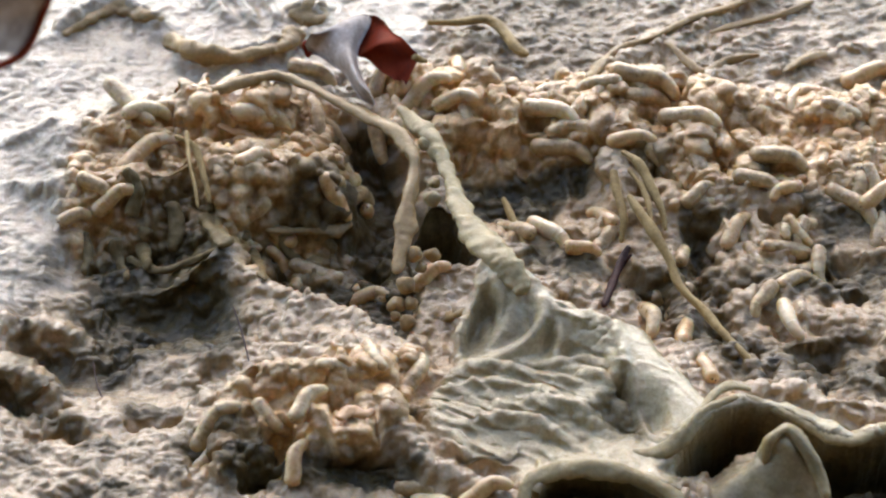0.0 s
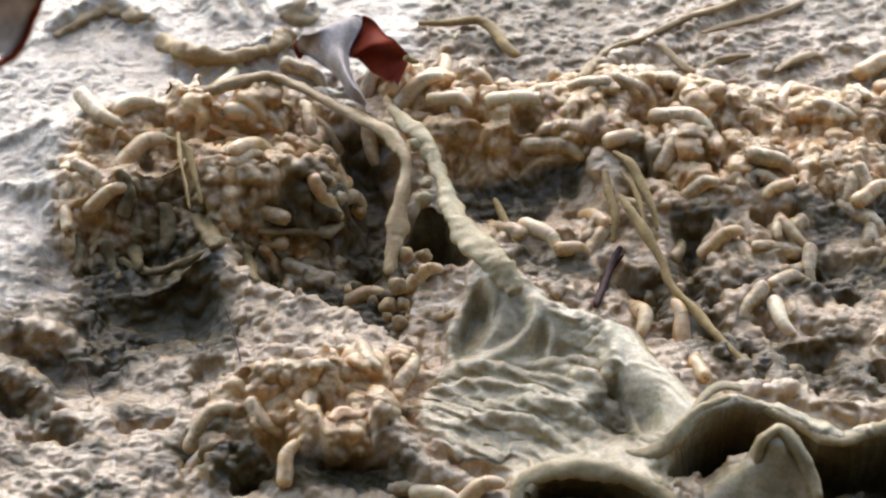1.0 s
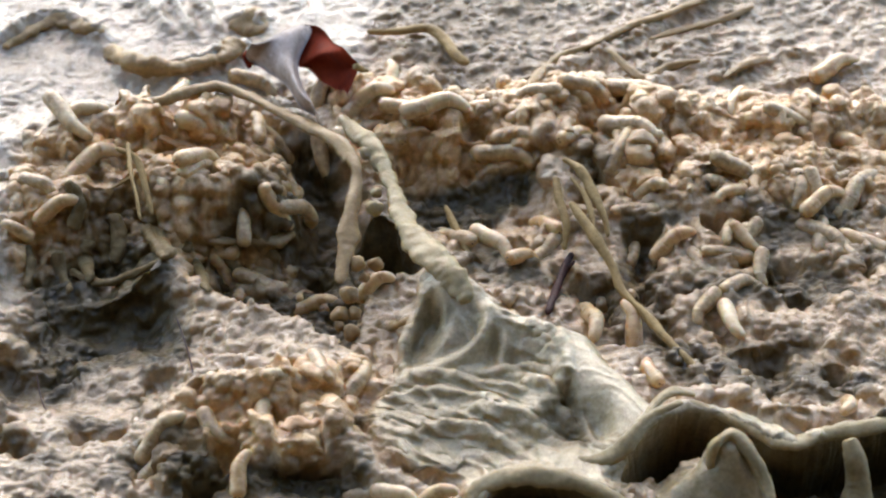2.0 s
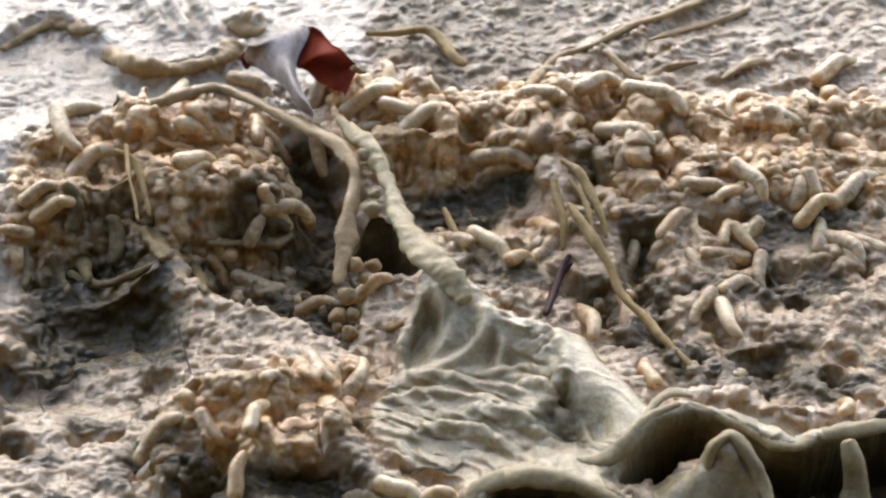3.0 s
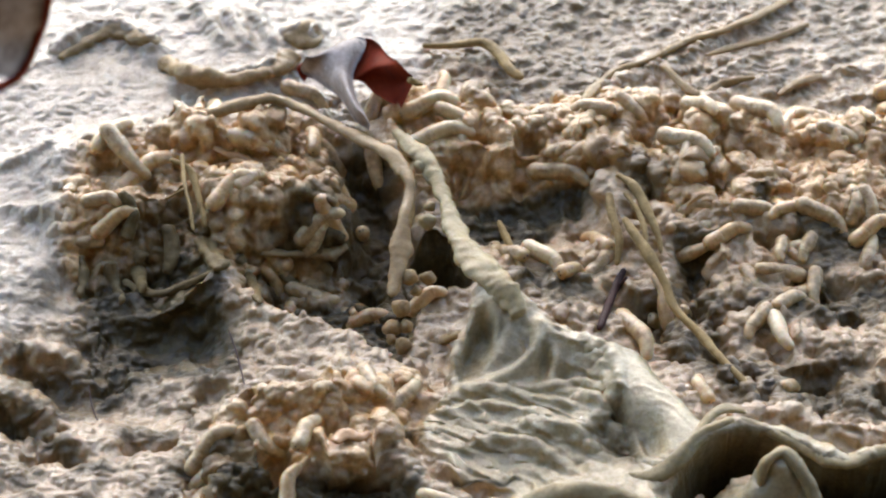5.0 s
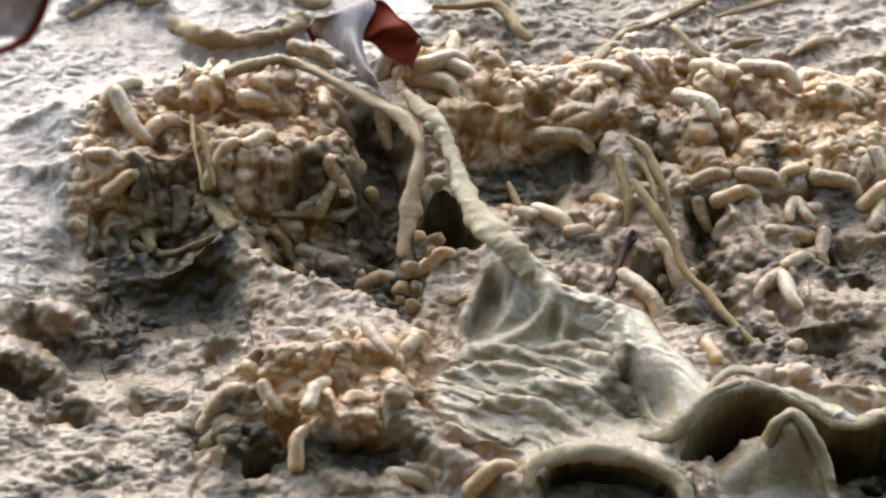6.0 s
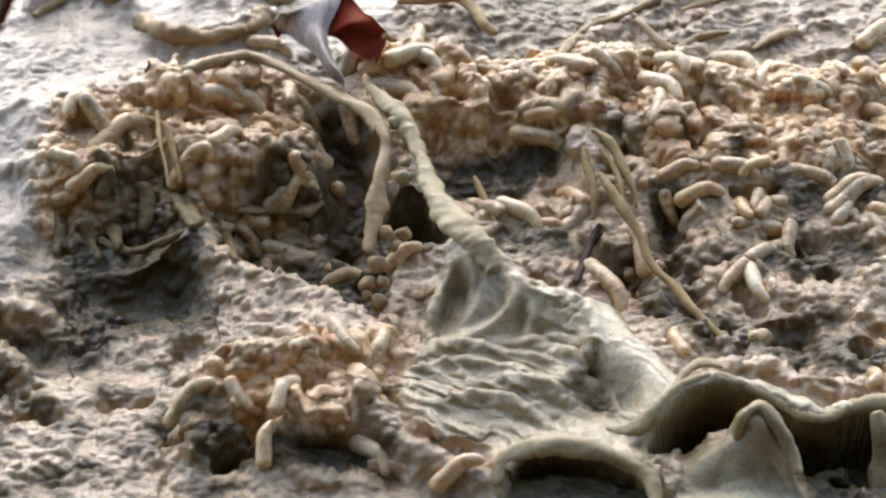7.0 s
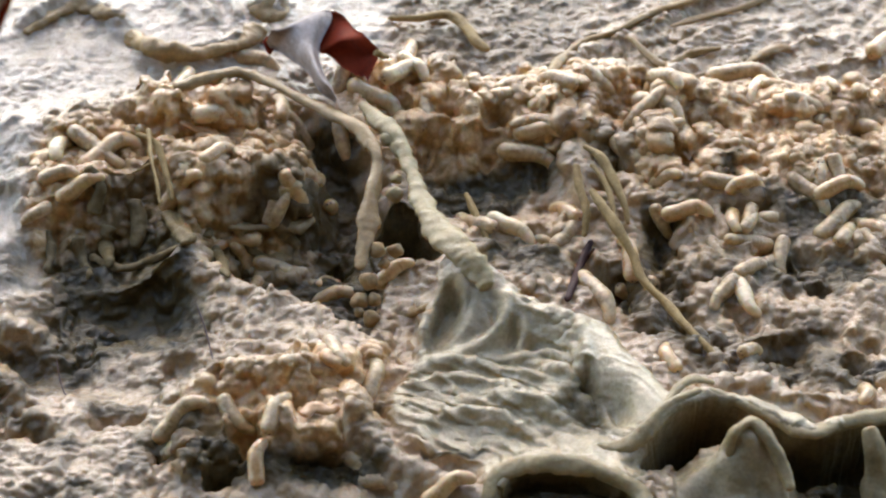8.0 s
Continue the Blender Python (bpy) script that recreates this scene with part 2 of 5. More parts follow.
# the folded ground beside the hollow
level([(-68.3, -24.5, -2), (-64.2, -26.6, -1.5), (-61.7, -28.9, -3), (-59.1, -34.8, -6)], 2.0, 2.5)
level([(-68.2, -31.1, -9), (-64.5, -33.2, -9), (-61.2, -35.9, -9)], 3.0, 3)
level([(-65.8, -14.5, -3), (-62.5, -15.8, -1.5), (-58.5, -17.4, -3)], 3.0, 2.5)
level([(-64.4, -18.9, -8), (-59.4, -21.1, -8.5), (-56.3, -26.0, -8)], 3.0, 3)
level([(-62.2, -36.8, -5), (-57.6, -39.4, -4), (-54.1, -40.8, -4.5), (-49.3, -42.2, -5)], 2.2, 2.5)
level([(-60.6, -41.2, -7.5), (-55.0, -42.5, -7.5)], 1.8, 2.5)
level([(-46.2, -37.5, -5), (-39.7, -38.1, -4.5)], 2.0, 2.5)
level([(-45.8, -38.9, -7.5), (-39.8, -38.6, -7.5)], 1.4, 2.5)
level([(-46.7, -48.9, -4.5), (-43.3, -49.5, -4.5)], 1.8, 2.5)
level([(-57.5, -50.2, -4.5), (-49.0, -51.4, -3.5), (-44.5, -56.0, -3.5)], 3.0, 2.5)
level([(-70.1, -6.2, -2), (-64.7, -7.9, -3), (-57.6, -8.0, -4)], 3.0)
# the heap of maggots in front
level([(-32.9, -34.9, -1), (-29.3, -36.5, 4), (-22.4, -37.0, 6), (-14.8, -36.4, 5), (-10.6, -33.1, 3)], 4.5, 2.5)
level([(-36.9, -42.0, -3), (-29.8, -44.2, 2), (-22.1, -46.6, 5), (-15.4, -47.3, 4), (-9.6, -44.1, 3)], 4.0, 2.5)
level([(-34.9, -48.9, -5), (-28.1, -48.6, -2), (-22.1, -49.7, 0)], 4.0)
level([(-8.1, -31.9, 1), (-3.3, -31.8, 2)], 3.0, 2.5)
level([(-8.8, -41.4, 3), (-4.5, -49.5, 2.5), (1.3, -54.8, 1.5), (5.5, -56.9, 0), (11.2, -59.0, -1)], 3.2, 2.5)
pit([(-17.0, -51.5), (-11.2, -50.1), (-7.8, -50.9), (-7.9, -50.8), (-15.4, -51.4)], -5, 1.5)
pit([(-29.6, -52.5), (-23.7, -51.8), (-21.4, -51.6), (-28.7, -55.6)], -7, 2)
level([(-22.1, -51.0, 0), (-18.7, -53.8, -1), (-15.3, -57.1, -2), (-8.6, -57.8, -3)], 2.2, 2.5)
pit([(-6.6, -38.8), (-3.9, -38.6), (-2.6, -40.6), (-3.7, -42.0), (-6.5, -40.4)], -8, 1.2)
pit([(2.3, -50.2), (6.4, -48.9), (11.2, -50.2), (10.8, -50.1), (3.9, -49.7)], -8, 1.3)
# the crest of the other mass, its brow, its long slope into the field of slime
level([(-8.0, 43.2, 4), (-2.3, 41.1, 6), (4.3, 37.6, 6), (10.9, 35.2, 6.5), (21.2, 33.5, 6.5), (29.8, 37.7, 6.5), (43.7, 34.4, 7), (57.8, 34.2, 6), (72.7, 32.5, 6), (87.5, 31.7, 6)], 6)
level([(-0.4, 30.5, 4), (7.1, 28.6, 4.5), (14.5, 27.6, 4.8), (22.9, 27.1, 4.6)], 3.0, 2.5)
level([(28.5, 27.5, 6), (43.1, 23.4, 6), (56.9, 21.6, 5), (71.5, 19.9, 5), (86.2, 19.9, 5)], 6)
level([(31.7, 14.6, 2), (42.6, 12.2, 2), (56.2, 10.7, 2.5), (70.9, 11.4, 2), (85.5, 11.4, 2)], 6)
level([(30.5, 4.5, -2), (42.1, 1.5, -1), (55.6, 0.9, -0.5), (69.9, 0.2, 0), (84.3, 0.2, 0)], 6)
level([(36.1, -10.8, -3), (48.4, -12.2, -2.5), (59.0, -12.8, -1.5), (72.3, -12.0, -1)], 8)
level([(44.9, -26.8, -3), (58.0, -25.3, -3), (72.8, -25.3, -3)], 6)
level([(2.4, 27.0, -1), (9.9, 25.5, -0.5), (16.4, 24.8, 0), (24.3, 24.1, 1)], 2.0, 2.5)
level([(2.9, 23.2, -4), (9.9, 20.7, -4), (16.4, 19.9, -4), (24.3, 21.1, -2)], 3.0, 3)
level([(5.2, 13.3, -5), (14.4, 13.4, -4.5), (22.6, 12.9, -3)], 4.5)
level([(13.2, 0.0, -1), (19.4, -3.0, -1), (24.8, -3.2, -2)], 4.0)
level([(27.3, 20.6, 4), (29.9, 16.4, 3), (29.8, 12.1, 1.5), (27.9, 7.8, -1)], 3.0, 2.5)
pit([(-4.5, 11.2), (1.5, 12.8), (5.6, 6.1), (2.8, -1.9), (-3.6, 2.7)], -12, 2.2)
pit([(38.9, 7.4), (43.4, 7.4), (42.0, -1.8), (38.7, -4.9)], -5, 3)
pit([(30.2, -3.5), (35.6, -3.5), (37.0, -12.5), (30.9, -9.5)], -6, 3)
pit([(41.0, -11.7), (45.6, -16.9), (44.4, -21.2), (39.3, -18.3)], -6, 3)
pit([(53.9, -22.6), (60.1, -22.6), (62.2, -28.3), (55.1, -29.7)], -6, 3)
pit([(35.7, 39.0), (39.2, 32.2), (33.9, 18.9), (36.5, 15.7), (31.4, 29.3)], 0, 3, 0.6)
pit([(46.4, 29.5), (48.6, 27.8), (47.6, 19.4), (45.3, 19.4)], 0, 2.5)

# the stretched skin: sheet, tent with ribs, smooth band, hollow under its rim
SKIN_AREA = np.maximum(inside([(2.1, -30.5), (2.7, -24.5), (5.7, -18.4), (7.5, -14.5), (12.8, -15.3), (17.9, -22.1), (27.3, -24.4), (37.3, -33.0), (43.6, -41.3), (55.6, -40.8), (65.9, -45.5), (78.7, -45.5), (77.9, -52.2), (65.3, -52.2), (54.7, -50.9), (43.4, -45.4), (37.4, -49.7), (34.4, -59.3), (32.3, -69.2), (11.1, -69.2), (12.1, -56.4), (8.0, -51.0), (0.5, -47.1), (-2.9, -38.9)], 2.5),
                       inside([(38.2, -64.0), (39.5, -56.3), (44.5, -54.2), (46.6, -57.1), (49.7, -56.9), (53.9, -58.4), (55.4, -62.5), (56.4, -71.5), (37.7, -71.5)], 2))
level([(-2.1, -36.3, -1), (9.9, -40.3, 0), (22.4, -45.7, 0), (33.0, -53.8, -1)], 9, 3)
level([(4.0, -31.3, 0.5), (15.1, -33.3, 1), (25.2, -37.4, 2)], 6, 3)
level([(0.5, -47.2, -1), (9.7, -48.5, -1), (18.1, -49.8, -1)], 4, 3)
level([(8.4, -16.7, 8.5), (9.2, -20.6, 6.5), (10.0, -25.2, 4.5), (10.4, -29.0, 2)], 5.0, 3)
level([(12.7, -16.8, 8), (17.4, -22.8, 6), (22.1, -26.5, 5), (27.2, -28.7, 5)], 4.0, 3)
level([(7.3, -15.4, 9.5), (5.9, -19.0, 7.5), (3.6, -23.7, 5), (2.3, -27.5, 2.5), (2.4, -30.5, 1)], 1.1, 2.5)
pit([(4.4, -21.7), (7.1, -19.6), (9.2, -22.6), (7.0, -27.0), (3.6, -26.6)], 1.0, 3.0, 0.75)
level([(15.7, -22.0, 7), (14.7, -26.5, 5.5), (11.3, -29.5, 3.5), (4.0, -31.5, 1.2)], 1.2, 2.5)
level([(8.3, -18.1, 9), (9.2, -21.3, 7), (8.8, -23.7, 4.5)], 0.8, 2, 0.7)
level([(11.8, -18.9, 8.5), (11.3, -22.8, 6), (12.6, -25.9, 4.5)], 0.8, 2, 0.7)
level([(17.8, -23.1, 6.2), (18.2, -27.3, 4.5), (17.3, -29.6, 2.5)], 1.2, 2)
SMOOTH = inside([(26.6, -25.1), (30.7, -26.5), (36.7, -35.0), (42.7, -41.9), (38.2, -47.3), (33.0, -52.2), (31.4, -51.1), (28.3, -42.6), (26.9, -35.7)], 1.5)
level([(28.0, -29.3, 5.5), (32.7, -37.7, 5.5), (37.5, -43.9, 5)], 4.5, 3)
level([(26.7, -27.1, 6), (27.5, -37.7, 5.5), (29.4, -46.7, 4), (31.7, -52.1, 2.5)], 1.2, 2.5)
pit([(24.7, -40.3), (27.4, -37.6), (30.7, -49.1), (26.5, -49.7), (21.6, -45.7)], -1, 2.5, 0.9)
u_, v_ = turned(GX + 2.5 * value_noise(GX / 6, GY / 6, 24), GY + 3 * value_noise(GX / 7, GY / 7, 25), -22)
TENT = np.maximum.reduce([inside([(2.1, -30.5), (3.6, -23.7), (7.3, -14.5), (12.8, -15.3), (18.6, -25.7), (19.4, -30.3), (11.7, -31.8)], 3), SMOOTH,
                          inside([(38.2, -64.0), (39.5, -56.3), (44.5, -54.2), (46.6, -57.1), (49.7, -56.9), (53.9, -58.4), (55.4, -62.5), (56.4, -71.5), (37.7, -71.5)], 2)])
HEIGHT += SKIN_AREA * (1 - TENT) * (1.3 * np.abs(value_noise(u_ / 13, v_ / 3.6, 21)) + 1.3 * np.abs(value_noise(u_ / 8, v_ / 1.9, 22)) + 1.0 * value_noise(GX / 8, GY / 8, 23) - 0.5)
for x0, y0, x1, y1, x2, y2, w_, h_ in (
        (*(-2.1, -36.2), *(8.2, -36.2), *(18.3, -40.3), 0.8, 1.4), (*(1.4, -32.6), *(12.5, -34.0), *(23.4, -39.5), 0.9, 1.6),
        (*(1.4, -43.7), *(11.5, -43.7), *(21.4, -49.7), 0.8, 1.3), (*(18.6, -31.9), *(23.5, -37.5), *(27.6, -43.0), 1.0, 1.6),
        (*(15.1, -31.8), *(21.1, -31.8), *(25.7, -34.6), 0.9, 1.5), (*(11.6, -40.3), *(19.1, -42.3), *(25.7, -47.1), 1.0, 1.6),
        (*(20.4, -25.1), *(23.8, -25.8), *(26.7, -28.7), 0.7, 1.2), (*(45.1, -44.1), *(51.9, -43.4), *(60.2, -46.2), 0.8, 1.3)):
    ridge([(x0, y0), (x1, y1), (x2, y2)], w_, h_, 0.25)
level([(25.6, -50.4, 0), (30.6, -50.9, 1), (34.4, -48.8, 3), (37.8, -45.3, 4.8), (43.0, -42.5, 5.2), (49.7, -43.1, 4.8), (55.5, -45.9, 3.8), (60.3, -48.1, 3.4), (65.8, -46.2, 3.4), (78.8, -43.5, 3.4)], 3.2, 3)
level([(44.8, -36.6, 2.5), (52.5, -36.7, 2), (60.7, -40.8, 1.5), (69.3, -39.5, 1.5)], 2.5, 2.5, 0.8)
level([(13.0, -55.7, -0.5), (18.0, -53.6, 1.2), (23.4, -53.5, 1.5), (29.5, -55.4, 1.2), (33.9, -59.5, 0.5)], 2.6, 3)
pit([(34.3, -54.1), (35.0, -52.8), (37.7, -47.0), (43.0, -43.6), (49.7, -44.3), (55.4, -47.1), (60.2, -49.2), (65.7, -47.3), (78.7, -44.6), (78.1, -56.9), (65.1, -59.4), (58.0, -56.9), (53.5, -51.6), (39.9, -53.0), (35.2, -54.9)], -11, 1.3)
level([(40.5, -55.2, -2), (43.7, -54.3, 0), (46.9, -56.3, 0)], 3.0, 2.5)
level([(40.0, -61.5, -1), (43.7, -59.3, 2), (46.5, -59.2, 4)], 3.5, 2.5)
level([(53.5, -65.1, 2), (52.4, -62.3, 5)], 3.5, 2.5)
level([(48.3, -63.8, 2), (48.4, -61.0, 5), (49.2, -58.9, 8.5)], 3.6, 3)
level([(46.6, -59.1, 5), (47.6, -58.0, 8), (49.8, -57.1, 9), (52.1, -58.3, 7.5), (54.5, -61.7, 5), (55.5, -65.3, 3)], 1.3, 2.5)
level([(40.6, -65.4, -2), (48.6, -67.8, 0), (55.4, -65.4, -2)], 4.0, 2.5)
level([(59.6, -56.7, -4), (63.1, -55.4, -4)], 3.0, 2.5)
pit([(12.7, -61.5), (14.6, -56.2), (17.9, -54.8), (23.3, -54.6), (29.5, -56.4), (33.5, -60.1), (32.5, -65.7), (13.6, -65.7)], -4, 1.5)

# what lies where: maggots, loose slime with maggots in it, olive rot with painted shade, the pale far slime
MASS = np.maximum.reduce([
    inside([(-62.6, 13.2), (-58.8, 25.0), (-51.5, 28.7), (-36.0, 34.4), (-21.2, 38.3), (-17.2, 28.0), (-16.7, 6.4), (-28.3, 1.9), (-35.5, 2.0), (-41.1, 3.2), (-52.8, 1.5), (-59.9, 1.7)], 4),
    inside([(-37.3, -50.1), (-35.0, -43.0), (-30.1, -35.8), (-19.1, -34.3), (-3.8, -27.6), (-1.6, -31.9), (-5.4, -42.8), (-8.7, -48.2), (-15.4, -49.6), (-23.7, -51.0), (-32.2, -52.7)], 4),
    inside([(-9.0, 46.7), (-2.3, 50.5), (6.2, 40.2), (28.1, 43.7), (48.8, 40.2), (88.1, 36.8), (85.6, 13.2), (47.2, 13.0), (38.2, 14.6), (25.6, 23.0), (10.7, 21.6), (-6.0, 26.1)], 4)])
FIELD = np.maximum.reduce([inside([(25.3, 14.6), (86.0, 16.2), (80.5, -33.7), (53.1, -32.4), (43.9, -28.2), (28.1, -10.8), (17.5, -7.6), (8.7, 4.5), (6.1, 16.7)], 4),
                           inside([(-30.6, 8.6), (-8.8, 24.6), (-8.4, -14.4), (-20.1, -6.8)], 3)])
# Olive rot, plus shade put into the colour of pits and under rims.
OLIVE_AND_SHADE = np.maximum.reduce([
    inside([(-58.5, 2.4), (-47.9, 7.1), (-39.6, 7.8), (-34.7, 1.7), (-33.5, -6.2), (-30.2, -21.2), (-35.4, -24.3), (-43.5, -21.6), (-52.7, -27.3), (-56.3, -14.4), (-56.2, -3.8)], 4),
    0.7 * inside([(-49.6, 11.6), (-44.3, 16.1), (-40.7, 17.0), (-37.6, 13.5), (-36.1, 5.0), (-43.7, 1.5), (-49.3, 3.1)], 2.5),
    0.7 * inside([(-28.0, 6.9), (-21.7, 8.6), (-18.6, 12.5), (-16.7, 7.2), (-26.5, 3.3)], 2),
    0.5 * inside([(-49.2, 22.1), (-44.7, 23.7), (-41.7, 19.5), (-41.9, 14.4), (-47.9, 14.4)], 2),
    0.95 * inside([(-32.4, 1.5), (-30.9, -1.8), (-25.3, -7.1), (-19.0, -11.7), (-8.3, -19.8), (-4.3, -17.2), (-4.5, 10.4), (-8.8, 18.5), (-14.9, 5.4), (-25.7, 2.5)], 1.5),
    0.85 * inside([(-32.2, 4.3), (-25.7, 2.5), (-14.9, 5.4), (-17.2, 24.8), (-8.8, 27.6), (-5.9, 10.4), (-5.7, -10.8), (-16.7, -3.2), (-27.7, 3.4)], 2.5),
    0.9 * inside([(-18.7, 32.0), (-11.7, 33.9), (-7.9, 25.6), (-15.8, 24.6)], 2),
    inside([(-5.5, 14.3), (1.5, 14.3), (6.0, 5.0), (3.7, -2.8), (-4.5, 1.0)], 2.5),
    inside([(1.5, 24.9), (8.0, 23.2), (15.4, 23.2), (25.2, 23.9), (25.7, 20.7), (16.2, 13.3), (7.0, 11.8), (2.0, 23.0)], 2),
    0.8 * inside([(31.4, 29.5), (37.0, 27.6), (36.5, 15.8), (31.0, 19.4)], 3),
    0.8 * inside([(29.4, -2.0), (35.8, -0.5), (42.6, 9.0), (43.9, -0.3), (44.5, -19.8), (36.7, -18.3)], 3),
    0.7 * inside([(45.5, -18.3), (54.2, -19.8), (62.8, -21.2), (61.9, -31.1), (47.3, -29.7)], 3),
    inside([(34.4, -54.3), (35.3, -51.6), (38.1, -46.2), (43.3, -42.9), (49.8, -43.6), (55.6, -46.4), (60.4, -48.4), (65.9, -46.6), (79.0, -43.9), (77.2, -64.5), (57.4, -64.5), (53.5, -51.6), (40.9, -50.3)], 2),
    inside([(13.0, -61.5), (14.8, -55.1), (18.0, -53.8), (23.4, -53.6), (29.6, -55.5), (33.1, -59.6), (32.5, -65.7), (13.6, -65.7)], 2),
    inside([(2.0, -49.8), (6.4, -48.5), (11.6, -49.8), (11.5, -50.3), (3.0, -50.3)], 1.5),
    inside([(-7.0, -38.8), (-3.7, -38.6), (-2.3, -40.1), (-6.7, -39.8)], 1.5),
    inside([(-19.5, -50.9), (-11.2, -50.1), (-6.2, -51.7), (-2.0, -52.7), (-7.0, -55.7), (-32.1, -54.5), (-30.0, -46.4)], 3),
    0.9 * inside([(-67.9, -28.8), (-64.3, -30.2), (-61.6, -34.0), (-55.1, -40.3), (-54.9, -42.5), (-62.3, -37.2), (-67.6, -35.8)], 2),
    0.8 * inside([(-65.1, -17.4), (-58.5, -18.3), (-55.7, -23.1), (-56.2, -27.4), (-63.7, -21.8)], 2.5),
    0.6 * inside([(-67.4, 1.1), (-61.0, 1.1), (-61.5, -5.2), (-65.8, -6.5)], 3),
    0.45 * inside([(3.1, -23.1), (8.4, -20.0), (14.3, -27.3), (8.3, -28.3), (3.1, -29.0)], 3),
    # shade beside the smooth band, darkened into the colour
    0.5 * inside([(22.6, -41.8), (27.4, -37.7), (31.6, -48.5), (25.7, -49.1)], 2.5),
    0.35 * inside([(39.6, -57.6), (44.5, -54.9), (47.3, -58.4), (53.8, -59.7), (56.1, -65.2), (39.0, -64.0)], 2),
    0.5 * inside([(1.6, 79.5), (33.5, 79.5), (29.7, 57.4), (25.4, 46.9), (7.2, 45.2), (1.6, 61.0)], 8)])
PALE = inside([(-99.1, 87.2), (1.6, 87.2), (-2.3, 64.6), (-4.2, 50.5), (-21.4, 45.2), (-36.2, 38.5), (-51.7, 32.1), (-59.9, 27.5), (-60.6, 17.2), (-61.2, 6.4), (-58.1, -2.0), (-62.0, -8.0), (-87.5, -10.8)], 4)
# brown rot in patches through the loose slime
MOTTLE = np.clip(0.15 + 2.4 * value_noise(GX / 5 + 2 * value_noise(GX / 4, GY / 4, 96), GY / 5, 95), 0, 1)
OLIVE_AND_SHADE = np.maximum(OLIVE_AND_SHADE, 0.8 * MOTTLE * np.maximum(inside([(-87.8, -9.5), (-56.7, -9.8), (-42.2, -27.2), (-31.4, -32.5), (-30.0, -64.5), (-81.1, -64.5)], 6), 0.7 * inside([(-2.4, 87.2), (102.4, 87.2), (96.1, 40.2), (20.5, 41.9), (-0.4, 52.2)], 6)))
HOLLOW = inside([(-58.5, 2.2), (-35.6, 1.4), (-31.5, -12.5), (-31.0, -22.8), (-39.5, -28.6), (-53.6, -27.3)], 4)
GRAIN = near * (1 - (0.72 + 0.25 * TENT) * SKIN_AREA)

# folds and creases of the far slime
for pts_, w_, h_ in (
        ([(25.3, 43.5), (30.3, 50.5), (38.2, 54.9), (45.4, 61.2), (54.6, 68.5), (63.0, 74.1)], 1.3, 1.3),
        ([(45.7, 50.5), (53.9, 57.6), (63.9, 61.2)], 1.0, 1.0), ([(52.0, 45.2), (63.0, 51.3), (75.0, 55.8)], 1.0, 1.0),
        ([(43.4, 43.5), (52.3, 49.6), (59.3, 52.2)], 0.9, 0.9), ([(62.4, 43.5), (72.2, 46.9), (82.2, 50.5)], 1.0, 1.1),
        ([(-66.4, 58.3), (-62.0, 63.7), (-56.3, 66.1), (-51.2, 62.8), (-47.0, 58.3)], 2.0, 3.0),
        ([(-46.6, 52.0), (-38.8, 49.4), (-32.1, 51.1), (-25.5, 55.6)], 2.2, 3.4),
        ([(-25.5, 54.7), (-23.2, 57.0)], 2.2, 2.0), ([(-25.8, 63.7), (-23.4, 66.5), (-20.4, 63.7)], 2.2, 2.6), ([(-38.0, 73.9), (-34.7, 66.5), (-32.0, 60.1)], 1.5, 2.0), ([(-33.1, 73.9), (-30.4, 67.4), (-28.6, 61.0)], 1.3, 1.6), ([(-43.1, 75.8), (-39.7, 68.3), (-36.4, 61.0)], 1.5, 1.8),
        ([(-73.1, 27.8), (-67.6, 28.8), (-63.0, 30.7)], 1.4, 1.5), ([(-71.4, 17.6), (-66.5, 15.2), (-61.8, 13.6)], 1.2, 1.6)):
    ridge(pts_, w_, h_, 0.15)

# middling and fine unevenness, field by field
far_u, far_v = turned(GX, GY, 38)
FAR = np.clip((GY - 30) / 12, 0, 1) * np.clip((GX + 10) / 15, 0, 1) * near * (1 - MASS)
wx, wy = GX + 6 * value_noise(GX / 9, GY / 9, 61), GY + 6 * value_noise(GX / 9, GY / 9, 62)
folds = 1 - 2 * np.sqrt(value_noise(wx / 8, wy / 9, 63) ** 2 + 0.015)
HEIGHT += near * (1 - 0.9 * SKIN_AREA) * (1 - 0.7 * np.maximum(PALE, FAR)) * (1.5 * value_noise(wx / 11, wy / 11, 1) + 2.0 * value_noise(wx / 5, wy / 5, 2) + 1.6 * folds ** 3 - 0.6)
HEIGHT += GRAIN * (1 - 0.5 * np.maximum(PALE, FAR)) * 1.4 * np.abs(value_noise(GX / 3.0, GY / 3.4, 3))
HEIGHT += FAR * (0.8 * np.abs(value_noise(far_u / 9, far_v / 2.6, 31)) + 0.7 * value_noise(far_u / 4, far_v / 1.5, 32))
HEIGHT += HOLLOW * (2.5 * value_noise(wx / 5, wy / 5, 91) + 2.2 * (1 - 2 * np.sqrt(value_noise(wx / 7, wy / 6, 92) ** 2 + 0.02)) ** 3 - 1.0)


# edges that hang over: how far the ground leans out towards the viewer, most at the top of a face
SHIFT = np.zeros_like(GX)


def lean(pts, width, amount, low, high):
    p = smooth_line(pts, 6)
    q = 2 * width
    w = window(p[:, 0].min() - q, p[:, 1].min() - q, p[:, 0].max() + q, p[:, 1].max() + q)
    d, s_ = line_distance(p, w)
    ends = np.clip(np.minimum(s_, 1 - s_) / 0.12, 0, 1)
    SHIFT[w] = np.maximum(SHIFT[w], amount * ends * np.exp(-((d / width) ** 4)) * np.clip((HEIGHT[w] - low) / (high - low), 0, 1))


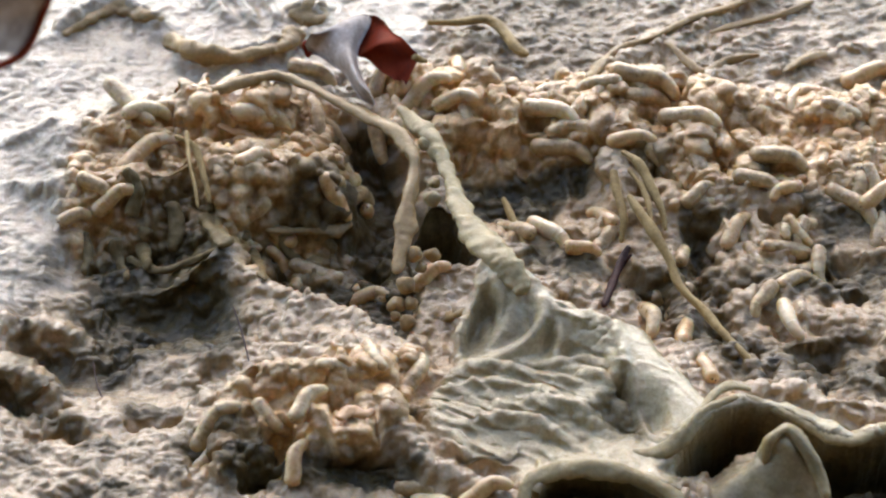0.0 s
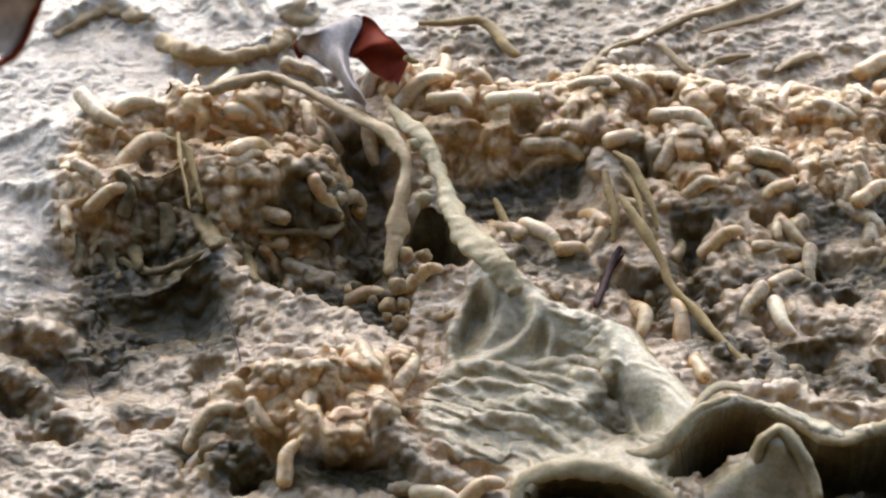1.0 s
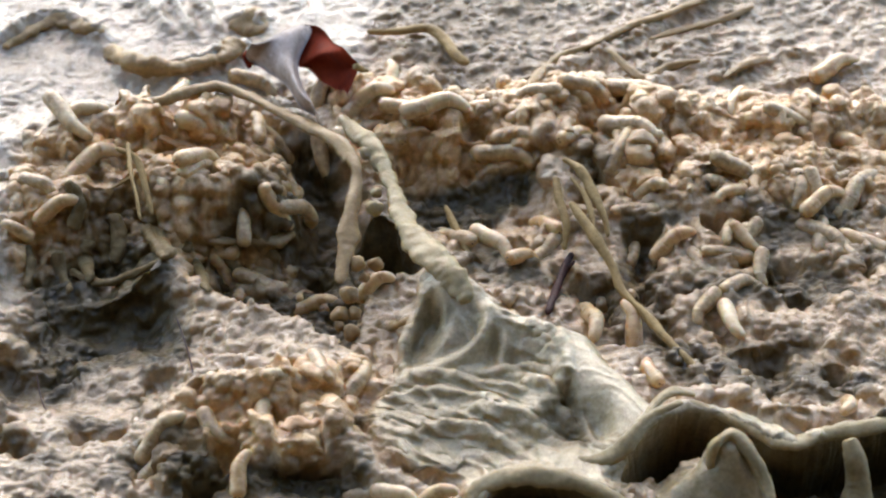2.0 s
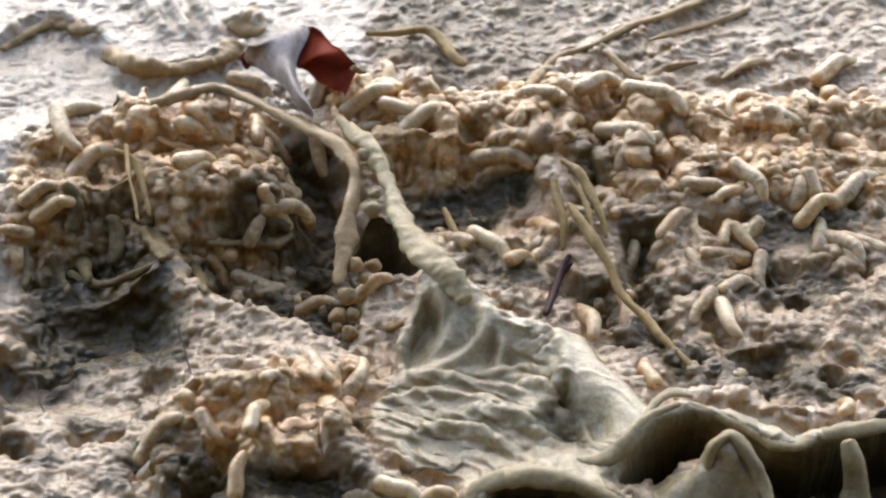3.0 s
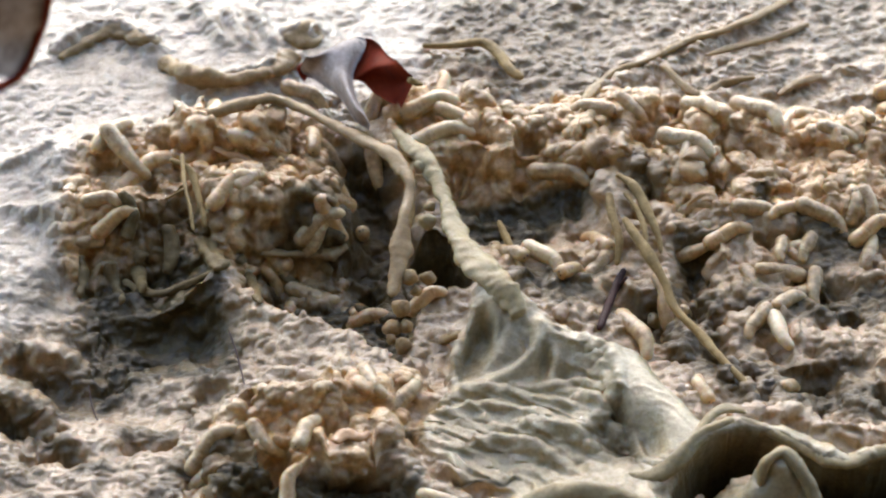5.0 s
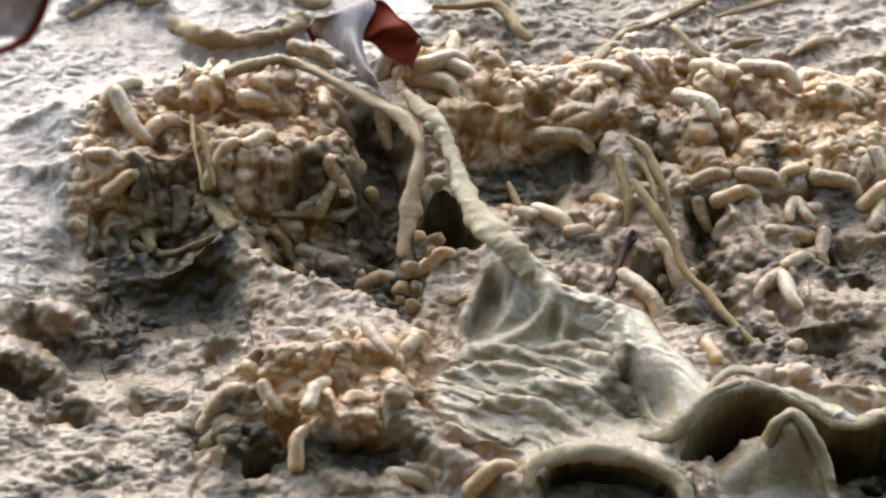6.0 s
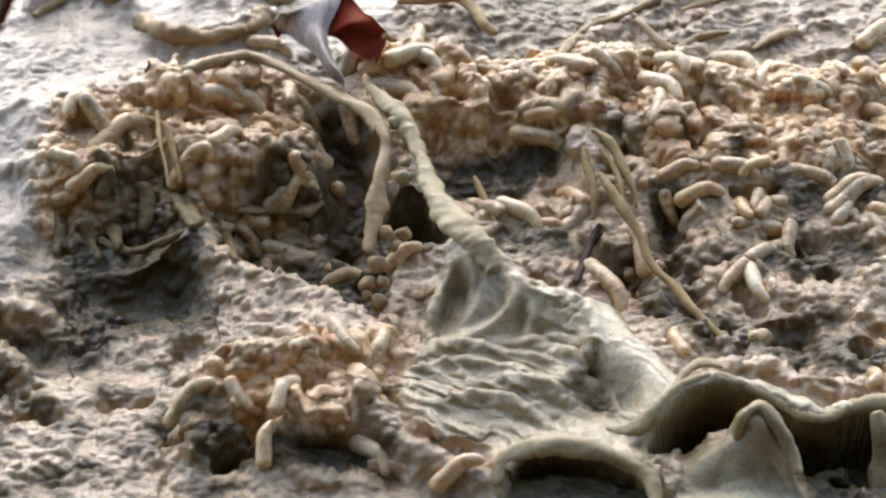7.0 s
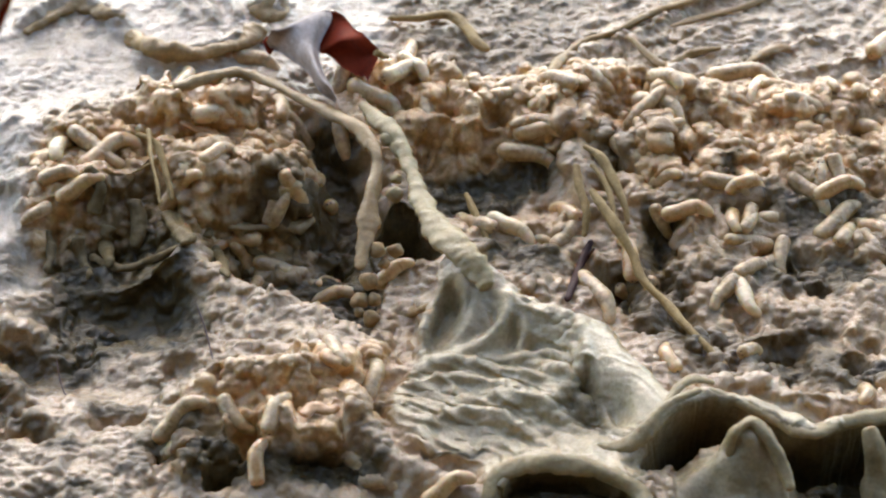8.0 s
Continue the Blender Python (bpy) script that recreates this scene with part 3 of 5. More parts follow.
def buried(mask, count, sink, seed, radius=(1.1, 1.7), length=(2.0, 7.5)):
    """Rounded backs and ends of maggots under the slime, raised in the surface."""
    r = np.random.RandomState(seed)
    jj, ii = np.nonzero(mask > 0.5)
    for k in r.randint(0, len(jj), count):
        x, y = GX[jj[k], ii[k]], GY[jj[k], ii[k]]
        if abs(x) > 84 or y < -82 or y > 100 or SLOPE[jj[k], ii[k]] > 0.9:
            continue
        rad, ln, a = r.uniform(*radius), r.uniform(*length) / 2, r.uniform(0, math.pi)
        q = ln + rad + 0.5
        w = window(x - q, y - q, x + q, y + q)
        u, v = turned(GX[w] - x, GY[w] - y, math.degrees(a))
        v = v + 0.05 * u * u * r.uniform(-1, 1)
        d2 = np.maximum(np.abs(u) - ln, 0) ** 2 + v ** 2
        top = HEIGHT[jj[k], ii[k]] + r.uniform(*sink) + r.uniform(-0.15, 0.15) * u + np.sqrt(np.maximum(rad * rad - d2, 0)) - rad
        HEIGHT[w] = np.where(d2 < rad * rad, np.maximum(HEIGHT[w], top), HEIGHT[w])


r_ = np.random.RandomState(44)
jj_, ii_ = np.nonzero((np.maximum(MASS, FIELD) * (1 - SKIN_AREA) > 0.6) & (np.abs(GX) < 84) & (GY < 80))
for k_ in r_.randint(0, len(jj_), 130):  # gaps between the maggots
    lump(GX[jj_[k_], ii_[k_]], GY[jj_[k_], ii_[k_]], r_.uniform(1.0, 2.4), r_.uniform(0.9, 1.8), r_.uniform(0, 180), -r_.uniform(2.0, 4.5), 2.5)
gy_, gx_ = np.gradient(HEIGHT)
SLOPE = np.hypot(gx_ / np.gradient(AX)[None, :], gy_ / np.gradient(AY)[:, None])
buried(MASS * (1 - SKIN_AREA), 330, (0.5, 1.6), 41, (0.9, 1.6), (1.0, 6.5))
buried(FIELD * (1 - SKIN_AREA), 170, (0.3, 1.3), 42, (0.8, 1.5), (0.5, 5.0))
def eased(a):
    return (a + np.roll(a, 1, 0) + np.roll(a, -1, 0) + np.roll(a, 1, 1) + np.roll(a, -1, 1)) / 5


LOOSE = np.maximum.reduce([MASS, FIELD, inside([(-64.3, -8.6), (-44.0, 10.3), (-16.8, 13.1), (-8.6, 6.0), (-8.4, -12.5), (-42.0, -26.7), (-61.7, -20.9)], 5), HOLLOW, 0.8 * inside([(-77.6, -1.2), (-56.9, -1.2), (-51.7, -45.7), (-72.5, -48.4)], 6), inside([(4.3, 33.2), (29.6, 33.2), (29.0, 12.6), (4.2, 12.6)], 4)]) * (1 - SKIN_AREA)
for step_ in range(28):
    gy_, gx_ = np.gradient(HEIGHT)
    steep_ = np.clip(np.hypot(gx_ / np.gradient(AX)[None, :], gy_ / np.gradient(AY)[:, None]) - 1.0, 0, 1)
    HEIGHT += (eased(HEIGHT) - HEIGHT) * LOOSE * np.clip(steep_ + (0.5 if step_ < 5 else 0.0), 0, 1)
lean([(35.0, -52.8), (37.7, -47.0), (43.0, -43.6), (49.7, -44.3), (55.4, -47.1), (60.2, -49.2), (65.7, -47.3), (78.7, -44.6)], 5, 3.6, -9, 3)
lean([(13.3, -58.9), (14.6, -56.2), (17.9, -54.8), (23.3, -54.6), (29.5, -56.4), (33.5, -60.1)], 4.5, 3.2, -7, 0.5)
lean([(-31.9, 2.1), (-27.4, 2.8), (-22.1, 3.7), (-15.3, 5.1)], 3.5, 2.0, -9, 1)
lean([(-49.4, -3.8), (-43.5, -2.9), (-35.8, -1.2)], 2.5, 2.0, -9, -2)
lean([(-71.7, -25.9), (-64.1, -27.3), (-61.3, -31.0)], 2.5, 2.5, -8, -2)
lean([(-17.0, -49.5), (-12.5, -48.0), (-8.3, -47.4)], 2.5, 3.0, -4, 4)
lean([(2.0, -49.4), (6.4, -47.8), (11.4, -49.4)], 2.5, 2.0, -7, -1)
lean([(-65.1, -16.9), (-62.0, -17.2), (-58.0, -18.9)], 2.5, 2.0, -8, -2)
# -- relief end


def ground_z(x, y):
    i, j = int(np.searchsorted(AX, x)) - 1, int(np.searchsorted(AY, y)) - 1
    return float(HEIGHT[j, i])


def mesh_object(name, verts, faces, mat, parent=None):
    me = bpy.data.meshes.new(name)
    me.from_pydata([tuple(v) for v in verts], [], [tuple(f) for f in faces])
    me.polygons.foreach_set("use_smooth", [True] * len(me.polygons))
    me.materials.append(mat)
    ob = new(name, me)
    if parent:
        ob.parent = parent
    return ob


def noise3(p, scale, seed):
    """Smooth noise in space, -0.5 to 0.5, at points p (mm) for lumps of about `scale` mm."""
    tab = np.random.RandomState(seed).rand(64, 64, 64)
    q = p / scale
    i = np.floor(q).astype(np.int64)
    u = q - i
    u = u * u * (3 - 2 * u)
    out = 0.0
    for a in (0, 1):
        for b in (0, 1):
            for c in (0, 1):
                w = (u[:, 0] if a else 1 - u[:, 0]) * (u[:, 1] if b else 1 - u[:, 1]) * (u[:, 2] if c else 1 - u[:, 2])
                out = out + w * tab[(i[:, 0] + a) % 64, (i[:, 1] + b) % 64, (i[:, 2] + c) % 64]
    return out - 0.5


def knobs(p, cell, seed):
    '''Rounded ends pressed together: 1 on a knob's top, 0 between knobs, about `cell` mm apart.'''
    tab = np.random.RandomState(seed).rand(32, 32, 32, 3)
    g = p / cell
    i = np.floor(g).astype(np.int64)
    best = np.full(len(p), 9.0)
    for a in (-1, 0, 1):
        for b in (-1, 0, 1):
            for c in (-1, 0, 1):
                j = i + (a, b, c)
                k = j % 32
                best = np.minimum(best, ((j + 0.15 + 0.7 * tab[k[:, 0], k[:, 1], k[:, 2]] - g) ** 2).sum(1))
    return np.sqrt(np.clip(1 - best / 0.55, 0, 1))


def grained(p):
    """The slime's lumps and grains, raised along the surface's own normal, so that steep faces have them too."""
    gy, gx = np.gradient(HEIGHT)
    gx, gy = gx / np.gradient(AX)[None, :], gy / np.gradient(AY)[:, None]
    nrm = np.stack([-gx, -gy, np.ones_like(gx)], -1).reshape(-1, 3)
    nrm /= np.linalg.norm(nrm, axis=1)[:, None]
    loose, skin = (GRAIN * (0.85 - 0.4 * PALE)).reshape(-1), (near * SKIN_AREA).reshape(-1)
    patch = np.clip(0.5 + 1.6 * value_noise(GX / 9, GY / 9, 51), 0, 1).reshape(-1)
    q = p + 1.6 * np.stack([noise3(p, 3.5, s_) for s_ in (16, 17, 18)], -1)
    strings = (1 - 2 * np.sqrt(noise3(q, 2.6, 19) ** 2 + 0.01)) ** 3
    d = loose * ((0.9 + 1.6 * patch) * np.abs(noise3(q, 3.0, 11)) + 0.45 * strings * (1.2 - patch) + (1.0 + 1.6 * patch) * np.abs(noise3(q, 1.6, 12)) + (0.45 + 0.5 * patch) * noise3(q, 1.0, 13) + 0.25 * noise3(p, 0.6, 22) - 0.6)
    ang = radians(-32)
    t = np.stack([p[:, 0] * math.cos(ang) + p[:, 1] * math.sin(ang), p[:, 1] * math.cos(ang) - p[:, 0] * math.sin(ang), p[:, 2]], -1)
    t = t + 1.2 * noise3(p, 4.0, 20)[:, None]
    steep = np.hypot(gx, gy).reshape(-1)
    d *= 0.72 * np.clip(0.9 + 0.5 * steep, 0.9, 1.7) * np.clip(1.6 - 0.3 * steep, 0.3, 1)
    d += loose * np.clip(steep - 0.9, 0, 1.6) * (2.2 * noise3(p, 3.6, 26) + 1.2 * noise3(p, 2.0, 27))
    heap = np.clip(MASS + 0.35 * FIELD - SKIN_AREA, 0, 1).reshape(-1) * near.reshape(-1)
    some = np.nonzero(heap > 0.05)[0]
    d[some] = d[some] * (1 - 0.5 * heap[some]) + heap[some] * np.clip(0.6 + 0.5 * steep[some], 0.8, 1.7) * ((0.3 + 1.1 * patch[some]) * knobs(q[some], 3.4, 28) + 0.8 * knobs(q[some], 1.9, 29) - 0.8)
    grit = np.nonzero(loose > 0.05)[0]
    d[grit] += (loose * (1 + 0.6 * np.clip(heap, 0, 1)))[grit] * (0.36 * knobs(p[grit] + 0.5 * noise3(p[grit], 1.6, 33)[:, None], 1.25, 30) - 0.25)
    d += skin * (1 - 0.75 * TENT.reshape(-1)) * (0.7 * (1 - 2 * np.abs(noise3(t * (0.22, 1, 1), 1.3, 14))) ** 2 + 0.5 * noise3(t * (0.3, 1, 1), 1.0, 15) + 0.2 * noise3(p, 0.75, 21) + 0.4 * np.maximum(0, noise3(p, 1.4, 23)))
    return p + nrm * d[:, None]


def build_ground():
    ny, nx = GX.shape
    GAPS = np.clip(0.42 + 2.6 * value_noise(GX / 7 + 2 * value_noise(GX / 5, GY / 5, 82), GY / 7, 81), 0, 1)
    v = (grained(np.stack([GX, GY, HEIGHT], -1).reshape(-1, 3)) - np.stack([np.zeros_like(SHIFT), SHIFT, np.zeros_like(SHIFT)], -1).reshape(-1, 3)) * MM
    i = np.arange(ny * nx).reshape(ny, nx)
    f = np.stack([i[:-1, :-1], i[:-1, 1:], i[1:, 1:], i[1:, :-1]], -1).reshape(-1, 4)
    me = bpy.data.meshes.new("ground")
    me.vertices.add(len(v))
    me.vertices.foreach_set("co", v.ravel())
    me.loops.add(f.size)
    me.loops.foreach_set("vertex_index", f.ravel())
    me.polygons.add(len(f))
    me.polygons.foreach_set("loop_start", np.arange(0, f.size, 4))
    me.update(calc_edges=True)
    me.polygons.foreach_set("use_smooth", np.ones(len(f), bool))
    kinds = me.attributes.new("kinds", "FLOAT_COLOR", "POINT")
    c = np.stack([np.maximum(MASS * (1 - 0.25 * GAPS), 0.25 * FIELD), np.maximum(OLIVE_AND_SHADE, 0.9 * np.maximum(FIELD, 0.3 * MASS) * GAPS), SKIN_AREA, PALE], -1).reshape(-1)
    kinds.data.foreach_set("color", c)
    me.materials.append(SLIME)
    return tagged(new("ground", me), "wet tan and olive decaying slime, lumpy and glossy", "ground", kind="structure")


ground = build_ground()

# An unseen dark slab, added to cut the light from behind the viewer.
bank = mesh_object("light_block_south", [(x, y, z) for x in (-4, 4) for y, z in ((-1.5, -0.2), (-1.5, 3.2), (-1.7, 3.2), (-1.7, -0.2))],
                   [(0, 1, 2, 3), (7, 6, 5, 4), (0, 4, 5, 1), (1, 5, 6, 2), (2, 6, 7, 3), (3, 7, 4, 0)], BLOCK_DARK)
tagged(bank, "unseen plain dark slab added behind the viewer to block light", "wall", kind="structure")
# A second unseen slab, added overhead to keep sky light off viewer-facing slopes.
top_light_block = mesh_object("ceiling", [(x, y, z) for x in (-4, 4) for y, z in ((-1.7, 1.9), (-0.7, 1.9), (-0.7, 2.0), (-1.7, 2.0))],
                   [(0, 1, 2, 3), (7, 6, 5, 4), (0, 4, 5, 1), (1, 5, 6, 2), (2, 6, 7, 3), (3, 7, 4, 0)], BLOCK_DARK)
tagged(top_light_block, "unseen plain dark slab added above the viewer to block sky light", "ceiling", kind="structure")


# ---- strands ----
def tube_mesh(pts, radii, flat=1.0, sides=18, rough=0.12, seed=0, n=18):
    """A swept, slightly uneven tube through points (mm), with a radius at each point and rounded ends."""
    c = smooth_line(pts, n)
    r = np.interp(np.linspace(0, 1, len(c)), np.linspace(0, 1, len(radii)), radii)
    r[0] *= 0.35
    r[-1] *= 0.35
    r[1] *= 0.8
    r[-2] *= 0.8
    rs = np.random.RandomState(seed)
    verts, faces = [], []
    up = np.array([0, 0, 1.0])
    wob = rs.rand(8) * 6.28
    for i, p in enumerate(c):
        d = c[min(i + 1, len(c) - 1)] - c[max(i - 1, 0)]
        d /= np.linalg.norm(d) + 1e-9
        a = np.cross(d, up)
        a = a / np.linalg.norm(a) if np.linalg.norm(a) > 0.15 else np.array([1.0, 0, 0])
        b = np.cross(a, d)
        for j in range(sides):
            th = 2 * math.pi * j / sides
            w = 1 + rough * (math.sin(2 * th + wob[0] + i * 0.05) + 0.8 * math.sin(i * 0.08 + wob[1] + th) + 0.5 * math.sin(i * 0.19 + wob[2] - th * 2)) + rough * 0.4 * (rs.rand() - 0.5)
            verts.append((p + r[i] * w * (math.cos(th) * a + math.sin(th) * b * flat)) * MM)
    for i in range(len(c) - 1):
        for j in range(sides):
            k = (j + 1) % sides
            faces.append((i * sides + j, i * sides + k, (i + 1) * sides + k, (i + 1) * sides + j))
    faces.append(list(range(sides))[::-1])
    faces.append([(len(c) - 1) * sides + j for j in range(sides)])
    verts = np.array(verts)
    out = verts - np.repeat(c * MM, sides, 0)
    grain = 2.0 * noise3(verts / MM + seed, 3.2, 34) + 1.8 * noise3(verts / MM + seed, 1.7, 31) + 1.1 * noise3(verts / MM, 0.8, 32)
    verts += out * (np.clip(rough * 1.1, 0, 0.3) * grain)[:, None]
    return verts, faces


def strand(name, pts, radii, mat, label, category, flat=1.0, rough=0.12, seed=0, parent=None, group=""):
    v, f = tube_mesh(pts, radii, flat, 18, rough, seed)
    ob = mesh_object(name, v, f, mat, parent)
    return ob if parent else tagged(ob, label, category, group)


def blob(name, x, y, z, rx, ry, rz, mat, parent=None, seed=0, rough=0.15):
    """A rounded uneven drop (mm)."""
    rs = np.random.RandomState(seed)
    w = rs.rand(6) * 6.28
    v, f, n, m = [], [], 9, 14
    for i in range(n + 1):
        ph = math.pi * i / n
        for j in range(m):
            th = 2 * math.pi * j / m
            q = 1 + rough * (math.sin(2 * th + w[0] + 2 * ph) + 0.6 * math.sin(3 * th + w[1] - 3 * ph)) * math.sin(ph)
            v.append(((x + rx * q * math.sin(ph) * math.cos(th)) * MM, (y + ry * q * math.sin(ph) * math.sin(th)) * MM, (z + rz * q * math.cos(ph)) * MM))
    for i in range(n):
        for j in range(m):
            k = (j + 1) % m
            f.append((i * m + j, (i + 1) * m + j, (i + 1) * m + k, i * m + k))
    return mesh_object(name, v, f, mat, parent)


# The long rope of slime with its drops, and the knotted one that becomes the skin.
rope = tagged(new("slime_rope"), "ropy olive-tan slime strand hanging over the hollow", "strand")
strand("upper_strand", [(-42.3, 31.1, 9.2), (-37.1, 30.7, 10), (-32.1, 33.5, 10.2), (-27.5, 34.8, 10.2), (-22.8, 32.4, 10), (-17.1, 28.5, 9), (-11.4, 23.6, 9), (-7.7, 19.5, 9.5), (-5.1, 14.4, 9)], [0.8, 1.1, 1.25, 1.3, 1.05, 0.95, 1.05, 1.15, 1.15], ROPE, "", "", 0.7, 0.16, 1, rope)
strand("hanging_strand", [(-6.6, 17.9, 9.2), (-4.6, 12.4, 8.5), (-4.7, 7.5, 7.5), (-5.6, 2.7, 6.5), (-6.1, -1.4, 5), (-6.8, -5.4, 3.5), (-7.3, -9.4, 2)], [1.0, 1.2, 1.1, 1.3, 1.45, 1.15, 0.6], ROPE, "", "", 0.6, 0.18, 3, rope)
for k, (x, y, z, q) in enumerate([(*(-4.4, -5.5, 3), 1.4), (*(-1.7, -4.4, 2), 1.2), (*(-5.8, -11.0, 1), 1.5), (*(-7.3, -13.5, -1), 1.4), (*(-5.0, -13.2, -1), 1.2), (*(-5.5, -16.2, -2.5), 1.5), (*(-7.4, -15.1, -2), 0.9), (*(-3.5, -6.5, 1), 0.9)]):
    blob("drop", x, y, z, q, q * 0.9, q * 0.95, ROPE, rope, 60 + k)
strand("cross_strand", [(-4.8, -12.8, -4), (-1.7, -13.9, -3.5), (1.4, -15.8, -1.5), (3.3, -18.6, 1.5)], [0.9, 1.2, 1.2, 1.0], ROPE, "", "", 0.7, 0.15, 6, rope)
knotted = tagged(new("slime_strand"), "thick knotted pale slime strand running into a skin", "strand")
strand("strand", [(-7.3, 27.2, 9), (-4.5, 22.3, 9.5), (-1.7, 17.4, 9.5), (-0.2, 11.7, 9), (1.4, 6.1, 8.5), (2.8, -0.1, 8.5), (4.9, -7.0, 9), (7.5, -13.7, 9.5), (10.1, -17.6, 8.6), (12.7, -21.3, 7)], [0.6, 1.3, 2.0, 1.55, 1.2, 1.5, 2.0, 2.2, 2.3, 1.2], SKIN, "", "", 0.6, 0.2, 2, knotted)
for k, (x, y, z, q) in enumerate([(*(-1.8, 2.6, 8), 1.4), (*(-0.7, 13.8, 9), 1.5), (*(-2.9, 16.5, 9), 1.2), (*(-1.4, 6.8, 8), 0.9)]):
    blob("knot", x, y, z, q, q, q * 0.9, SKIN, knotted, 70 + k)

for k, (pts, radii) in enumerate((
        ([(24.1, 38.8, 7.0), (26.6, 47.0, 4.4), (30.0, 53.1, 3.3), (36.3, 55.7, 4.4), (43.0, 61.8, 4.1), (49.5, 64.3, 5.2), (55.1, 68.2, 5.4), (63.2, 76.5, 4.5)], [0.6, 0.85, 0.8, 0.75, 0.85, 0.75, 0.75, 0.5]),
        ([(45.7, 57.8, 3.9), (52.3, 61.9, 3.5), (58.7, 63.8, 4.0), (64.6, 68.2, 3.9)], [0.35, 0.5, 0.5, 0.35]),
        ([(38.2, 53.5, 4.6), (43.6, 46.3, 3.6), (48.6, 49.6, 3.6), (53.9, 50.1, 4.5)], [0.4, 0.7, 0.7, 0.4]),
        ([(57.5, 46.2, 3.4), (61.0, 48.9, 3.9), (65.6, 51.7, 3.7)], [0.5, 0.8, 0.5]))):
    strand("slime_strand", pts, radii, ROPE, "thin tan strand lying on the pale slime", "strand", 0.8, 0.2, 40 + k)
for k, (pts, radii) in enumerate((
        ([(-57.9, 6.5, -1.4), (-57.1, 3.6, -3.2), (-57.2, -1.3, -4.2)], [0.9, 1.0, 0.7]), ([(-52.7, 6.1, -2.2), (-52.1, 4.0, -5.3), (-50.7, -2.3, -4.5)], [1.1, 0.9, 0.8]),
        ([(-48.2, 8.0, -1.4), (-48.7, 6.4, -4.2), (-47.1, -1.2, -3.0)], [1.3, 1.0, 0.8]), ([(-44.2, 11.4, 1.2), (-43.0, 7.7, -1.7), (-43.7, 5.5, -4.6)], [1.0, 0.9, 0.9]),
        ([(-37.7, 10.3, -0.8), (-36.0, 1.6, 1.6), (-34.4, -2.3, 2.3)], [1.2, 1.2, 0.8]), ([(-32.2, 8.6, -2.9), (-31.1, 7.6, -6.6), (-28.0, -9.0, 0.5)], [1.1, 1.1, 0.9]),
        ([(-25.6, 10.1, -4.0), (-25.0, 9.0, -7.1), (-22.9, 8.6, -9.2)], [0.9, 0.7, 0.6]), ([(-20.6, 10.5, -4.8), (-17.9, 10.3, -8.1), (-18.3, 6.7, -10.1)], [1.1, 0.8, 0.7]),
        ([(-50.9, 12.6, 7.1), (-49.5, 10.9, 3.8), (-50.1, 8.4, 0.1)], [1.0, 1.2, 0.8]), ([(-38.8, 16.6, 5.4), (-37.4, 12.9, 2.4), (-37.7, 10.7, -0.5)], [0.9, 1.0, 0.8]))):
    strand("slime_drip", pts, radii, ROT, "dark olive-brown drip of slime hanging from the mass", "slime drip", 0.8, 0.3, 80 + k)

